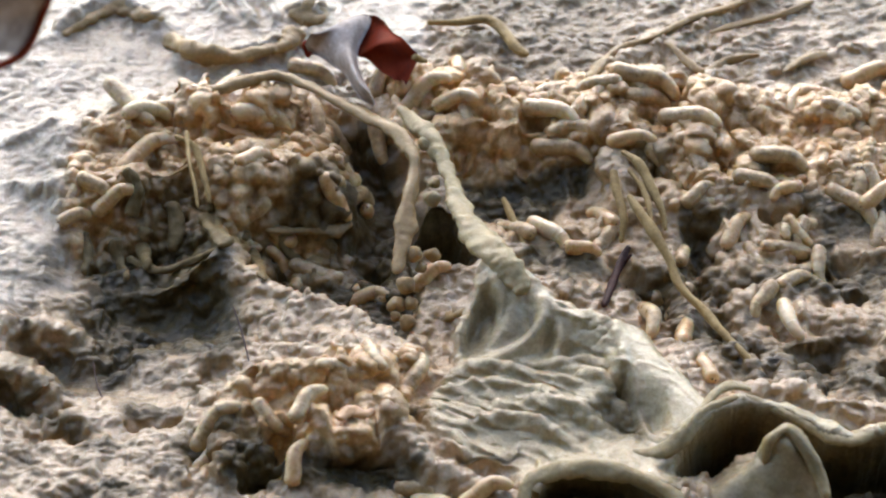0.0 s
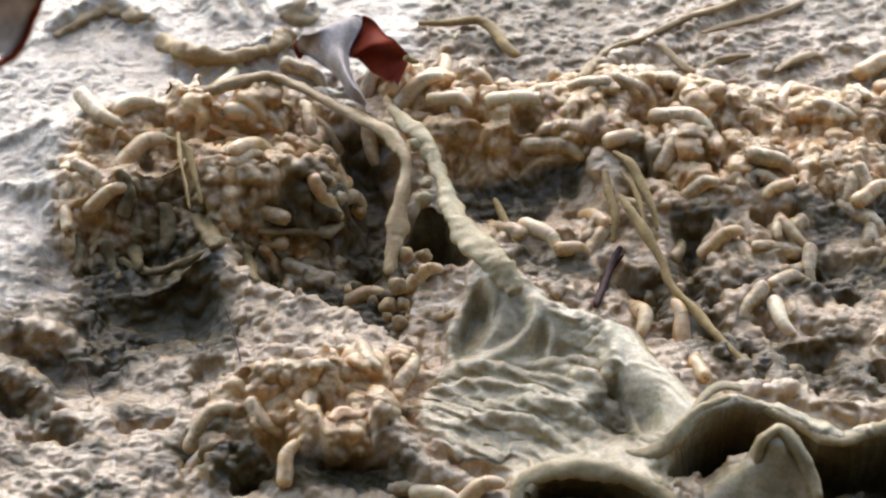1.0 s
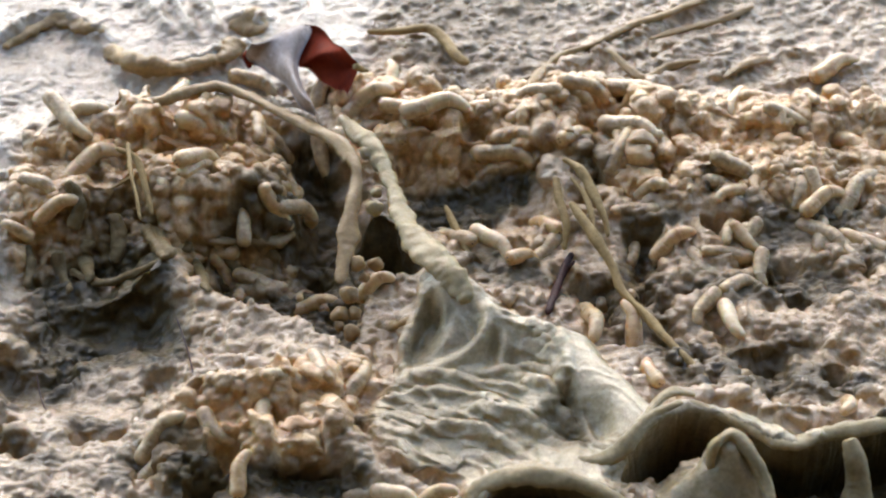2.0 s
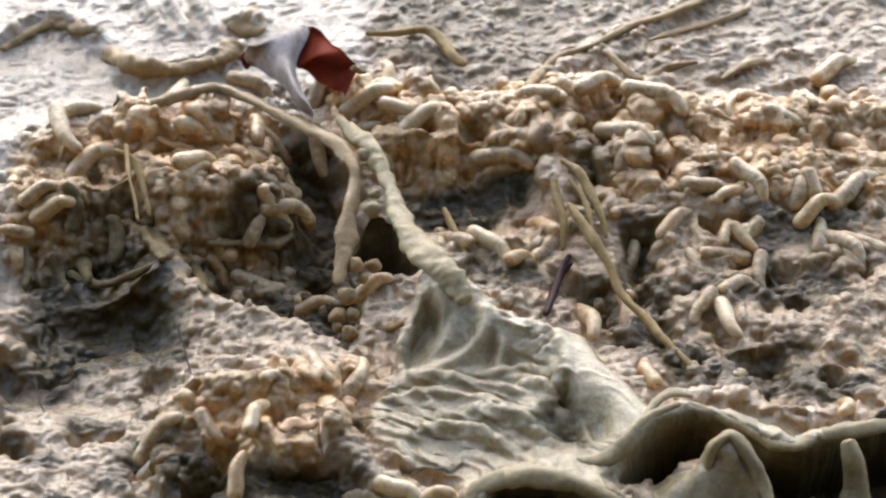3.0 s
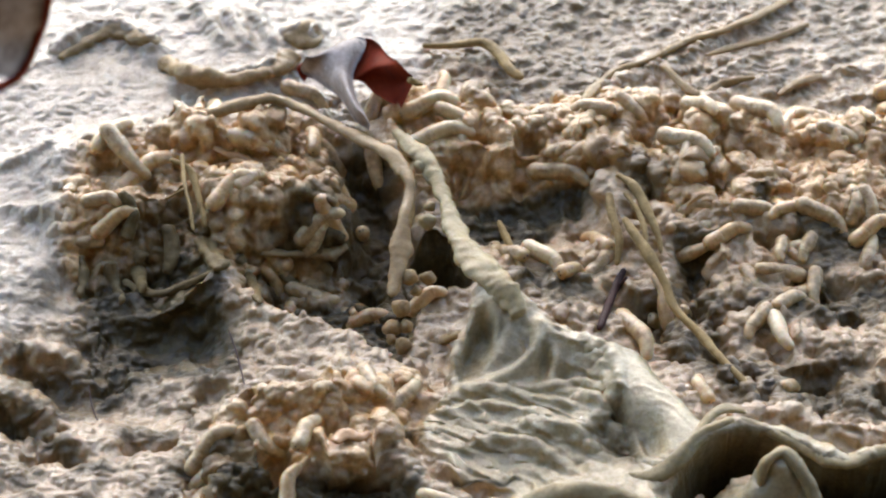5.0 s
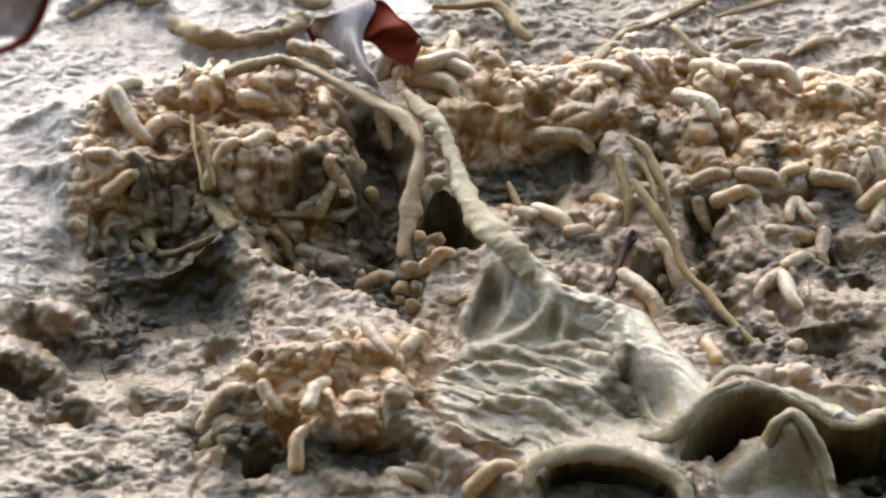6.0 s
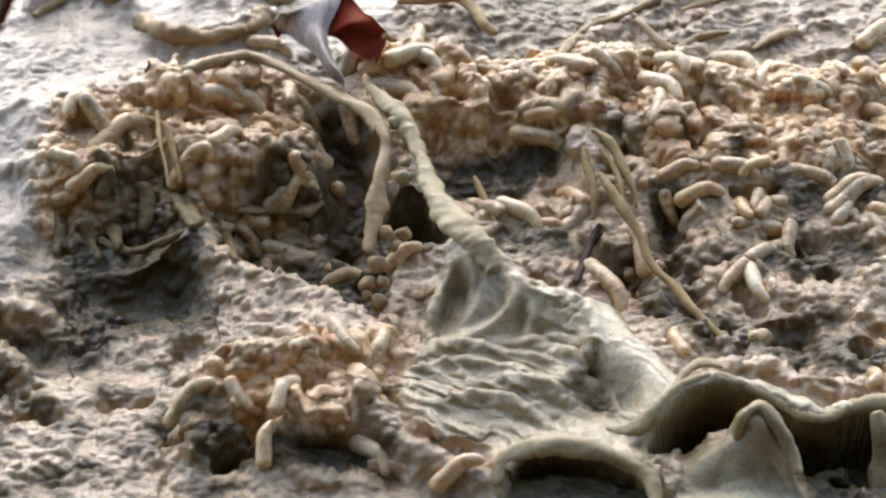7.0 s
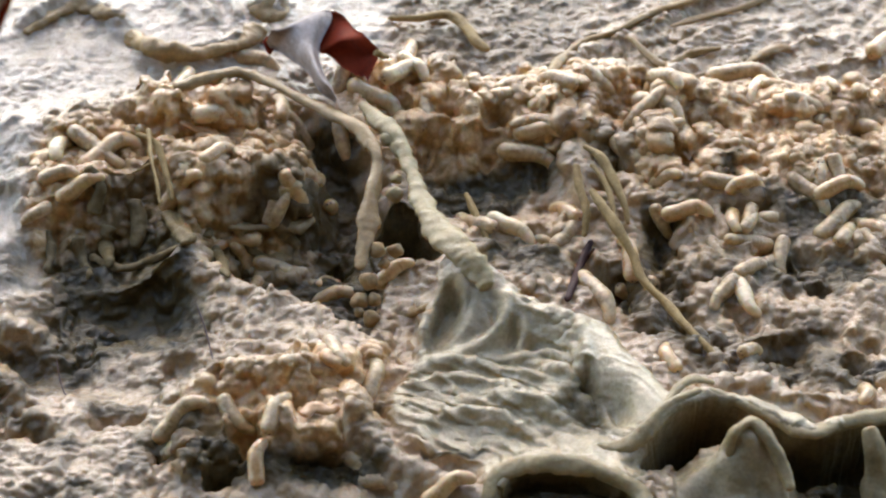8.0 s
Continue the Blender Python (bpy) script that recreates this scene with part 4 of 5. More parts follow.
stick = tagged(new("dark_stick"), "short dark brown twig stuck upright in the slime", "twig")
strand("stem", [(25.2, -12.8, -1.8), (27.0, -5.4, -2.6), (28.4, -0.6, -2.2), (29.8, 2.6, -1.2)], [0.55, 0.65, 0.6, 0.5], DARK_STICK, "", "", 1, 0.1, 4, stick)
strand("splinter", [(27.4, -4.3, -2.8), (28.6, -0.9, -2.6), (30.1, -0.3, -0.7)], [0.3, 0.35, 0.2], DARK_STICK, "", "", 1, 0.1, 5, stick)
for path, radii, lab in (
        ([(29.7, 7.2, 5.5), (31.2, 3.9, 4.5), (33.3, -0.1, 3.5), (35.8, -4.9, 1.5), (37.2, -9.7, 0), (40.2, -14.9, -0.5), (43.4, -20.8, -1), (46.2, -25.2, -1.5), (49.2, -29.1, -2.5)], [0.5, 0.75, 0.8, 0.7, 0.7, 0.75, 0.75, 0.6, 0.35], "long thin bent tan stalk lying on the slime"),
        ([(28.9, 17.3, 7), (31.6, 14.5, 6.5), (33.7, 9.5, 5), (35.1, 5.4, 3.5), (35.5, 2.3, 2)], [0.5, 0.8, 0.7, 0.55, 0.3], "short tan stalk fibre in the slime"),
        ([(29.9, 13.6, 6), (31.9, 10.0, 5.2), (33.1, 5.4, 4), (33.1, 2.2, 3)], [0.3, 0.45, 0.4, 0.25], "short tan stalk fibre in the slime"),
        ([(27.5, 14.4, 5.5), (28.0, 10.1, 4), (29.0, 5.2, 2.5), (28.5, 1.7, 0)], [0.5, 0.7, 0.6, 0.4], "short tan stalk fibre in the slime"),
        ([(9.7, 14.2, 0), (10.9, 10.2, -0.5), (12.4, 6.1, -1.5), (13.7, 2.2, -2)], [0.35, 0.65, 0.65, 0.4], "short pale stalk standing in the hollow"),
        ([(-41.7, 20.3, 9), (-40.8, 12.4, 8.5), (-39.6, 6.7, 7.5), (-39.0, 2.9, 6)], [0.35, 0.3, 0.25, 0.35], "thin pale thread of slime hanging down"),
        ([(-44.0, 11.7, 6), (-42.1, 11.2, 7.5), (-40.6, 11.5, 8.4)], [0.2, 0.25, 0.25], "thin pale thread of slime"),
        ([(-43.6, 20.4, 8), (-40.3, 18.3, 7), (-38.4, 11.9, 5), (-37.4, 7.7, 3.5)], [0.4, 0.6, 0.5, 0.3], "brown shred of slime hanging down"),
        ([(-54.4, -21.5, -6), (-53.3, -27.8, -5.5), (-51.7, -32.6, -5), (-47.9, -38.1, -4.5)], [0.12, 0.14, 0.14, 0.1], "fine dark root hair on the slime"),
        ([(-33.0, -12.2, -2), (-31.2, -19.5, -2), (-29.7, -28.6, -0.5)], [0.12, 0.16, 0.12], "fine dark root hair on the slime"),
        ([(-2.8, 59.4, 5), (2.5, 59.1, 5.2), (7.4, 59.8, 5.2), (10.3, 56.4, 5.2), (12.6, 50.7, 5.4), (14.4, 48.3, 5.6)], [0.5, 0.7, 0.9, 1.0, 0.8, 0.4], "tan twig lying on the pale slime")):
    strand("stalk" if "stalk" in lab else "fibre", path, radii, TWIG if "dark" not in lab else DARK_STICK, lab, "plant fibre", seed=len(lab))

# Rims of the skin, a lip and a hood, rolled over at their edges.
strand("skin_fold", [(27.2, -51.9, 0.4), (30.5, -52.9, 1), (34.6, -52.3, 3), (38.5, -48.2, 4.5), (43.3, -45.2, 5), (49.1, -46.5, 4.5), (54.7, -49.7, 3.5), (59.6, -52.1, 3), (65.5, -49.7, 3), (76.8, -47.0, 3)], [0.7, 1.1, 1.35, 1.2, 0.95, 0.95, 1.1, 1.2, 1.2, 1.1], SKIN, "rolled edge of pale slimy skin over a dark hollow", "skin fold", 0.8, 0.16, 11)
strand("skin_fold", [(11.6, -61.6, -2), (13.3, -57.8, 0), (17.9, -56.8, 1.5), (22.8, -56.8, 1.5), (28.6, -58.4, 1), (33.8, -62.3, 0), (35.1, -67.8, -1)], [0.9, 1.3, 1.45, 1.45, 1.45, 1.3, 1.0], SKIN, "rolled lip of pale slimy skin", "skin fold", 0.8, 0.16, 12)
strand("skin_fold", [(46.6, -59.8, 5), (47.3, -58.5, 8.2), (49.8, -57.5, 9.2), (52.1, -58.8, 7.7), (54.4, -61.9, 5), (55.5, -65.3, 3)], [0.7, 1.1, 1.25, 1.1, 0.9, 0.6], SKIN, "rounded hood of olive slimy skin", "skin fold", 0.8, 0.16, 13)
strand("skin_fold", [(67.8, -52.0, 4), (68.6, -53.5, 2), (69.4, -55.2, -2), (68.9, -58.0, -5), (68.2, -60.9, -8)], [1.0, 1.7, 2.2, 2.2, 1.8], SKIN, "upright pale fold of slimy skin", "skin fold", 0.8, 0.1, 14)
strand("skin_fold", [(38.1, -47.9, 5), (40.1, -44.4, 5.4), (42.6, -42.1, 5.4), (46.0, -42.0, 4.6)], [0.6, 0.9, 0.9, 0.5], SKIN, "short pale crease in the slimy skin", "skin fold", 0.6, 0.1, 15)
for k, (pts, radii) in enumerate((
        ([(-47.9, 57.2, 3.0), (-42.5, 49.8, 5.2), (-36.8, 48.7, 5.1), (-31.1, 50.7, 4.7), (-27.3, 52.7, 4.8), (-25.0, 56.3, 5.4)], [1.2, 1.8, 2.0, 1.9, 1.6, 1.7]),
        ([(-65.5, 57.7, 3.4), (-61.8, 61.4, 4.4), (-56.7, 64.8, 4.4), (-52.0, 62.4, 4.9), (-48.0, 59.9, 4.4)], [1.2, 1.7, 1.8, 1.7, 1.2]),
        ([(-26.6, 64.9, 3.5), (-23.3, 64.1, 3.9), (-19.9, 63.1, 3.4)], [1.6, 2.8, 1.8]),
        ([(-51.0, 4.7, -5.2), (-45.5, -1.1, -3.4), (-40.6, -0.1, -2.4), (-34.3, -1.8, 2.3)], [0.6, 0.8, 0.8, 0.7]),
        ([(-28.8, 9.4, -3.1), (-23.3, 10.6, -4.1), (-17.8, 11.3, -4.1), (-15.0, 13.0, -3.8)], [0.9, 1.0, 1.3, 0.9]))):
    strand("slime_fold", pts, radii, ROT if k == 3 else ROPE, "soft rounded fold of wet tan slime", "slime fold", 0.7, 0.26, 20 + k)
strand("slime_fold", [(-15.5, -49.0, 4.6), (-13.7, -47.1, 4.5), (-11.6, -47.5, 4.1), (-10.2, -46.0, 4.0)], [0.8, 1.1, 1.0, 0.6], ORANGE, "peach fold of slime with a curled edge", "slime fold", 0.6, 0.15, 16)
strand("slime_fold", [(-37.0, 25.9, 6.4), (-33.8, 25.8, 4.8), (-30.6, 24.3, 4.1), (-26.5, 15.5, 6.7)], [0.5, 0.9, 0.9, 0.5], ORANGE, "orange-brown shred of tissue among maggots", "tissue shred", 0.6, 0.25, 17)
strand("slime_fold", [(-36.1, 23.7, 4.1), (-34.3, 25.2, 3.5), (-31.8, 23.9, 4.9)], [0.6, 1.1, 0.6], ORANGE, "orange-brown shred of tissue among maggots", "tissue shred", 0.7, 0.25, 18)


# ---- leaves ----
def blade(name, pts_a, pts_b, mat, parent, arch=(0, 0.6, 1.4), seed=0):
    """A curled piece of leaf lofted between two edges (mm), a quarter of a millimetre thick, slightly wavy."""
    a, b = smooth_line(pts_a, 8), smooth_line(pts_b, 8)
    n, m = len(a), 11
    rs = np.random.RandomState(seed)
    w = rs.rand(4) * 6.28
    v, f = [], []
    for side in (0, 1):
        for i in range(n):
            for j in range(m):
                q = j / (m - 1)
                p = a[i] * (1 - q) + b[i] * q + np.array(arch) * math.sin(math.pi * q)
                p = p + np.array((0, 0.2, 0.25)) * (math.sin(i * 0.55 + w[0] + 3 * q) + 0.6 * math.sin(i * 0.23 + w[1] + 9 * q)) + np.array((0.0, 0.22, -0.14)) * side
                v.append(p * MM)
    for side in (0, 1):
        o = side * n * m
        for i in range(n - 1):
            for j in range(m - 1):
                q = [o + i * m + j, o + i * m + j + 1, o + (i + 1) * m + j + 1, o + (i + 1) * m + j]
                f.append(q if side else q[::-1])
    rim = [i * m for i in range(n)] + [(n - 1) * m + j for j in range(1, m)] + [i * m + m - 1 for i in range(n - 2, -1, -1)] + [j for j in range(m - 2, 0, -1)]
    for p, q in zip(rim, rim[1:] + rim[:1]):
        f.append((p, q, q + n * m, p + n * m))
    return mesh_object(name, v, f, mat, parent)


leaf = tagged(new("leaf"), "curled dry leaf, grey outside and dark red inside", "leaf")
blade("grey_blade", [(-23.5, 48.7, 7.2), (-21.8, 47.2, 6.0), (-18.2, 43.9, 6.0), (-14.7, 35.3, 7.2), (-11.4, 30.0, 6.9)], [(-20.1, 53.0, 7.3), (-12.4, 53.8, 9.9), (-14.3, 44.6, 8.2), (-12.7, 33.9, 9.0), (-10.8, 29.9, 6.9)], GREY_LEAF, leaf, (0.0, -4.6, 4.2), 1)
blade("red_blade", [(-12.4, 53.3, 10.0), (-13.8, 50.5, 8.1), (-14.4, 46.6, 6.9), (-11.8, 44.3, 6.5), (-7.9, 35.9, 7.9)], [(-11.7, 53.1, 10.5), (-8.9, 49.4, 10.4), (-6.4, 37.0, 15.4), (-4.0, 35.7, 13.2), (-6.1, 34.7, 8.9)], RED_LEAF, leaf, (0, 1.5, -0.5), 2)
blade("red_edge", [(-23.7, 49.5, 7.6), (-23.9, 47.9, 7.2), (-22.8, 46.7, 5.8)], [(-22.6, 50.8, 6.8), (-22.2, 48.3, 6.6), (-21.7, 46.6, 5.9)], RED_LEAF, leaf, (0, 0, 0.4), 3)
strand("leaf_stalk", [(-4.8, 35.4, 13.6), (-3.7, 35.9, 12.6), (-2.5, 35.9, 12.4)], [0.6, 0.5, 0.3], TWIG, "", "", 1, 0.1, 7, leaf)

front_leaf = tagged(new("leaf"), "brown-grey leaf edge standing close to the viewer", "leaf")
blade("grey_blade", [(-64.0, -106.4, 118), (-62.9, -109.2, 112), (-60.2, -108.4, 106), (-56.7, -106.0, 102)], [(-44.3, -98.8, 118), (-46.5, -99.2, 112), (-48.1, -97.2, 106), (-50.9, -100.4, 102)], GREY_LEAF, front_leaf, (0, 0, 2), 5)
strand("red_margin", [(-44.2, -98.8, 118), (-46.4, -99.2, 112), (-48.1, -97.2, 106), (-50.8, -100.4, 102), (-56.7, -106.1, 102)], [0.5, 0.6, 0.6, 0.6, 0.4], RED_LEAF, "", "", 1, 0.1, 8, front_leaf)
strand("leaf_stalk", [(-56.7, -106.1, 102), (-61.6, -93.8, 70), (-67.2, -75.5, 30), (-73.2, -51.2, -2)], [0.5, 0.6, 0.7, 0.8], DARK_STICK, "", "", 1, 0.1, 9, front_leaf)

# ---- maggots ----
MESHES = {}
MOVES = []
WRIGGLE = np.random.RandomState(77)


def middle_line(size, bend, s_):
    """Place and heading on a maggot's middle line, bent most before its head; its middle is the origin."""
    n = 24
    step = (s_ - 0.5) / n
    x = y = 0.0
    for i in range(n):
        q = (i + 0.5) * step
        a = bend * (q + 0.9 * q * q) + 0.16 * math.sin(9 * q + 4 * bend)
        x, y = x + size * step * math.cos(a), y + size * step * math.sin(a)
    q = s_ - 0.5
    return x, y - size * bend * 0.05, bend * (q + 0.9 * q * q) + 0.16 * math.sin(9 * q + 4 * bend)


def section_mesh(size, bend, lo, hi, skin):
    """Rings lo to hi (0 tail .. 1 head) of a maggot bent in its own plane; origin at its middle."""
    key = (size, bend, lo, hi, skin)
    if key in MESHES:
        return MESHES[key]
    sides = 14
    steps = sorted({lo + (hi - lo) * i / 16 for i in range(17)} | {q for q in (0.0, 0.004, 0.012, 0.025, 0.05, 0.08, 0.93, 0.95, 0.975, 0.99, 0.997, 1.0) if lo <= q <= hi})
    v, f = [], []
    for s_ in steps:
        body = (1.36 + 0.06 * (size - 8)) * (1 - 0.13 * s_) * (0.9 + 0.1 * math.sin(math.pi * min(1, s_ * 1.4))) * (1 - 0.36 * max(0.0, (s_ - 0.55) / 0.45) ** 1.8)
        cap = 1.0
        if s_ < 0.13:
            cap = math.sqrt(max(0.04, 1 - ((0.13 - s_) / 0.13) ** 2.2))
        if s_ > 0.9:
            cap = math.sqrt(max(0.03, 1 - ((s_ - 0.9) / 0.1) ** 2))
        groove = (1 - 0.028 * (0.5 + 0.5 * math.cos(2 * math.pi * s_ * 11)) ** 3) * (1 + 0.025 * math.sin(9 * s_ + 5 * bend) + 0.015 * math.sin(21 * s_ + size))
        r = body * cap * groove
        x, y, ang = middle_line(size, bend, s_)
        nx, ny = -math.sin(ang), math.cos(ang)
        for j in range(sides):
            th = 2 * math.pi * j / sides
            v.append(((x + r * math.cos(th) * nx) * MM, (y + r * math.cos(th) * ny) * MM, r * math.sin(th) * 0.95 * MM))
    n = len(steps)
    for i in range(n - 1):
        for j in range(sides):
            k = (j + 1) % sides
            f.append((i * sides + j, i * sides + k, (i + 1) * sides + k, (i + 1) * sides + j))
    f.append(list(range(sides))[::-1])
    f.append([(n - 1) * sides + j for j in range(sides)])
    me = bpy.data.meshes.new("maggot_section")
    me.from_pydata(v, [], f)
    me.polygons.foreach_set("use_smooth", [True] * len(me.polygons))
    me.materials.append(MAGGOT_SKINS[skin])
    MESHES[key] = me
    return me


def spiracle_mesh():
    if "spiracle" not in MESHES:
        v, f = [(0, 0, 0)], []
        v[0] = (-0.00012, 0, 0)
        for j in range(8):
            a = math.pi * j / 4
            v.append((0.00006, 0.00017 * math.cos(a), 0.00023 * math.sin(a)))
            f.append((0, 1 + (j + 1) % 8, 1 + j))
        f.append(tuple(range(1, 9)))
        me = bpy.data.meshes.new("spiracle")
        me.from_pydata(v, [], f)
        me.materials.append(SPIRACLE)
        MESHES["spiracle"] = me
    return MESHES["spiracle"]


def maggot(size, bend, roll, rows, amount=9, skin=None):
    """A maggot of `size` mm; rows of seconds, x, y, z (mm), heading, rise (degrees): tail to head along its x."""
    skin = int(WRIGGLE.choice([0, 1, 2, 2])) if skin is None else skin
    label = ("plump cream maggot with a ringed body wriggling in slime", "plump amber maggot with a ringed body wriggling in slime", "cream maggot smeared with brown slime among others")[skin]
    ob = tagged(new("maggot"), label, "maggot", "maggots in the slime")
    parts = {}
    for name, lo, hi in (("tail_section", 0.0, 0.36), ("middle_section", 0.33, 0.69), ("head_section", 0.66, 1.0)):
        parts[name] = new(name, section_mesh(size, bend, lo, hi, skin))
        parts[name].parent = ob
    x, y, ang = middle_line(size, bend, 0.0)
    for side in (-1, 1):
        sp = new("spiracle", spiracle_mesh())
        sp.parent = parts["tail_section"]
        sp.matrix_basis = pose(x * MM, y * MM, 0.15 * MM, 0, 0, math.degrees(ang)) @ pose(0, side * 0.0003, 0)
    keyed = [(t, pose(px * MM, py * MM, pz * MM, 0, -rise, yaw) @ pose(0, 0, 0, roll)) for t, px, py, pz, yaw, rise in rows]
    if len(keyed) == 1:
        m = keyed[0][1]
        keyed = [(t, m @ pose(WRIGGLE.uniform(-0.3, 0.3) * MM, WRIGGLE.uniform(-0.25, 0.25) * MM, 0, WRIGGLE.uniform(-6, 6), 0, WRIGGLE.uniform(-4, 4))) for t in (0.0, 2.0, 4.0, 6.0, 8.0)]
    if keyed[0][0] > 0:
        keyed.insert(0, (0.0, keyed[0][1]))
    if keyed[-1][0] < 8:
        keyed.append((8.0, keyed[-1][1]))
    ob.matrix_world = keyed[0][1]
    MOVES.append((ob, keyed))
    for name, s_ in (("tail_section", 0.345), ("head_section", 0.675)):
        jx, jy, _ = middle_line(size, bend, s_)
        step = WRIGGLE.uniform(0.7, 1.3)
        times = [round(k * step, 2) for k in range(int(8 / step) + 1)] + [8.0]
        if times[-1] - times[-2] < 0.2:
            times.pop(-2)
        MOVES.append((parts[name], [(t, pose(jx * MM, jy * MM, 0, 0, WRIGGLE.uniform(-amount, amount) * 0.6, WRIGGLE.uniform(-amount, amount)) @ pose(-jx * MM, -jy * MM, 0)) for t in times]))
    return ob


maggot(13.5, -1.15, 55, [(0.0, 34.1, 38.3, 6.9, -4.3, -14.2), (1.5, 40.4, 40.1, 4.8, -33.7, 10.3), (3.0, 45.5, 33.6, 8.4, -30.6, 1.4), (4.0, 50.5, 33.9, 7.8, -59.9, 20.9), (4.5, 52.8, 34.9, 7.2, -57.5, 18.7), (6.0, 53.8, 34.9, 7.4, -28.4, 4.1), (7.0, 54.3, 42.0, 3.3, -51.5, 18.6), (8.0, 57.4, 43.3, 3.3, -2.9, 0.7)])
maggot(10, -1.15, 55, [(0.0, 34.1, 36.1, 4.7, 14.4, -23.1), (1.5, 33.2, 37.8, 6.3, -15.8, -27.1), (3.0, 36.0, 39.0, 7.6, 35.3, -6.5), (4.0, 40.4, 40.4, 5.2, -34.7, 7.8), (4.5, 43.6, 34.7, 8.6, -51.5, 24.9), (6.0, 43.2, 35.1, 8.2, -53.3, 22.3), (8.0, 43.3, 34.3, 8.6, -53.5, 23.3)])
maggot(12.5, -1.15, 55, [(0.0, 40.7, 26.8, 7.0, -28.4, 14.8), (1.5, 40.5, 27.1, 6.6, -30.9, 11.5), (3.0, 40.1, 25.5, 6.4, -33.0, 15.8), (4.0, 40.4, 25.6, 6.8, -18.8, 13.9), (4.5, 40.8, 25.9, 7.2, -27.6, 10.4), (6.0, 41.0, 25.6, 7.5, -50.6, 11.2), (7.0, 41.1, 30.2, 6.6, -56.7, 12.7), (8.0, 42.3, 30.1, 6.0, -44.4, 6.7)])
maggot(10, 1.15, -55, [(0.0, 40.7, 20.2, 4.4, 111.9, 14.9), (1.5, 37.9, 22.2, 4.8, 54.0, 28.3), (3.0, 39.8, 22.7, 5.5, 67.4, 32.6), (4.0, 40.1, 23.4, 6.0, 67.3, 32.1), (4.5, 39.9, 23.1, 5.6, 66.6, 30.2), (6.0, 40.4, 23.5, 6.1, 79.0, 32.5), (7.0, 40.1, 25.2, 6.3, 82.6, 7.4), (8.0, 39.7, 29.4, 6.1, 30.3, 37.6)])
maggot(7.5, -1.15, 55, [(0.0, 41.5, 12.3, 2.2, 38.8, 15.1), (1.5, 43.3, 13.0, 3.3, -16.4, 43.5), (3.0, 42.6, 15.5, 2.8, -23.7, 41.9), (4.0, 41.5, 16.0, 1.5, -17.4, 42.3), (4.5, 41.4, 16.1, 1.5, -16.2, 42.9), (6.0, 42.3, 12.0, 2.4, 7.3, 13.5), (7.0, 42.8, 11.9, 2.6, 12.8, 21.3), (8.0, 42.4, 14.2, 2.3, -29.4, 43.9)])
maggot(10.5, -1.15, 55, [(0.0, 54.8, 17.1, 5.8, -5.6, -9.9), (1.5, 55.9, 17.0, 4.8, -7.2, -28.1), (3.0, 59.6, 14.5, 4.7, -55.1, -6.0), (4.0, 59.9, 11.9, 4.3, -67.2, -4.3), (4.5, 61.2, 11.3, 3.5, -47.2, -17.1), (6.0, 63.1, 9.9, 2.7, -5.3, -18.6), (7.0, 65.0, 10.4, 1.8, -21.5, -13.5), (8.0, 65.3, 10.3, 1.8, -45.4, -15.5)])
maggot(9.5, -1.15, 55, [(0.0, 51.2, 12.8, 4.0, -25.7, -5.5), (1.5, 52.9, 15.1, 3.0, -14.8, -6.0), (3.0, 52.6, 13.5, 3.7, -4.5, -7.9), (4.0, 52.9, 12.5, 3.3, -12.3, -6.2), (4.5, 52.4, 12.6, 3.4, -11.0, -10.1), (6.0, 50.9, 11.1, 2.8, -14.5, -6.0), (7.0, 52.4, 11.3, 3.3, -17.4, -7.1), (8.0, 52.0, 11.3, 3.1, -16.8, -9.5)])
maggot(9, -1.15, 55, [(0.0, 47.2, 5.6, -0.1, 58.2, 14.5), (1.5, 45.7, 3.0, -1.1, 12.3, 38.2), (3.0, 47.1, 8.4, 0.8, 44.9, 10.5), (4.0, 46.2, 8.4, 1.0, 22.4, 18.3), (4.5, 46.8, 8.6, 1.0, 25.9, 13.8), (6.0, 46.5, 8.8, 1.0, 14.5, 9.1), (7.0, 46.1, 7.8, 0.9, 9.4, 13.0), (8.0, 45.5, 6.9, 1.2, 1.9, 13.1)])
maggot(6.5, 1, -35, [(0.0, 38.2, 2.1, -2.7, 78.8, -8.1), (1.5, 39.4, 6.1, -4.3, 73.2, 2.7), (3.0, 40.0, 6.7, -4.3, 73.5, 27.1), (4.0, 40.8, 7.8, -2.5, 35.1, 45.6), (4.5, 41.4, 8.2, -1.6, 26.8, 50.8), (6.0, 41.2, 8.0, -2.1, -49.7, -53.1), (7.0, 41.3, 8.0, -2.1, -52.0, -53.1), (8.0, 41.4, 8.2, -1.7, -41.4, -53.1)])
maggot(10.5, 1, -35, [(0.0, 37.4, -16.8, -3.6, 80.6, -9.9), (1.5, 38.2, -16.3, -2.7, 93.9, 38.2), (3.5, 37.5, -8.0, -4.3, 95.2, 12.8), (4.5, 36.2, -4.4, -3.3, 94.7, 39.6), (6.0, 35.3, -3.3, -3.2, 113.1, 26.9), (7.0, 35.7, -3.2, -2.4, 103.4, 22.1), (8.0, 35.3, -1.4, -1.7, 97.4, 11.1)])
maggot(12, -1.15, 55, [(0.0, 66.4, 9.5, 1.6, -39.1, -12.7), (1.5, 70.0, 6.1, -0.2, -42.0, -9.1), (3.0, 73.7, 2.6, -0.3, -48.0, 1.0), (4.0, 79.8, 1.7, -0.2, -30.2, -2.7), (8.0, 80.6, 2.4, -0.0, -40.9, 0.5)])
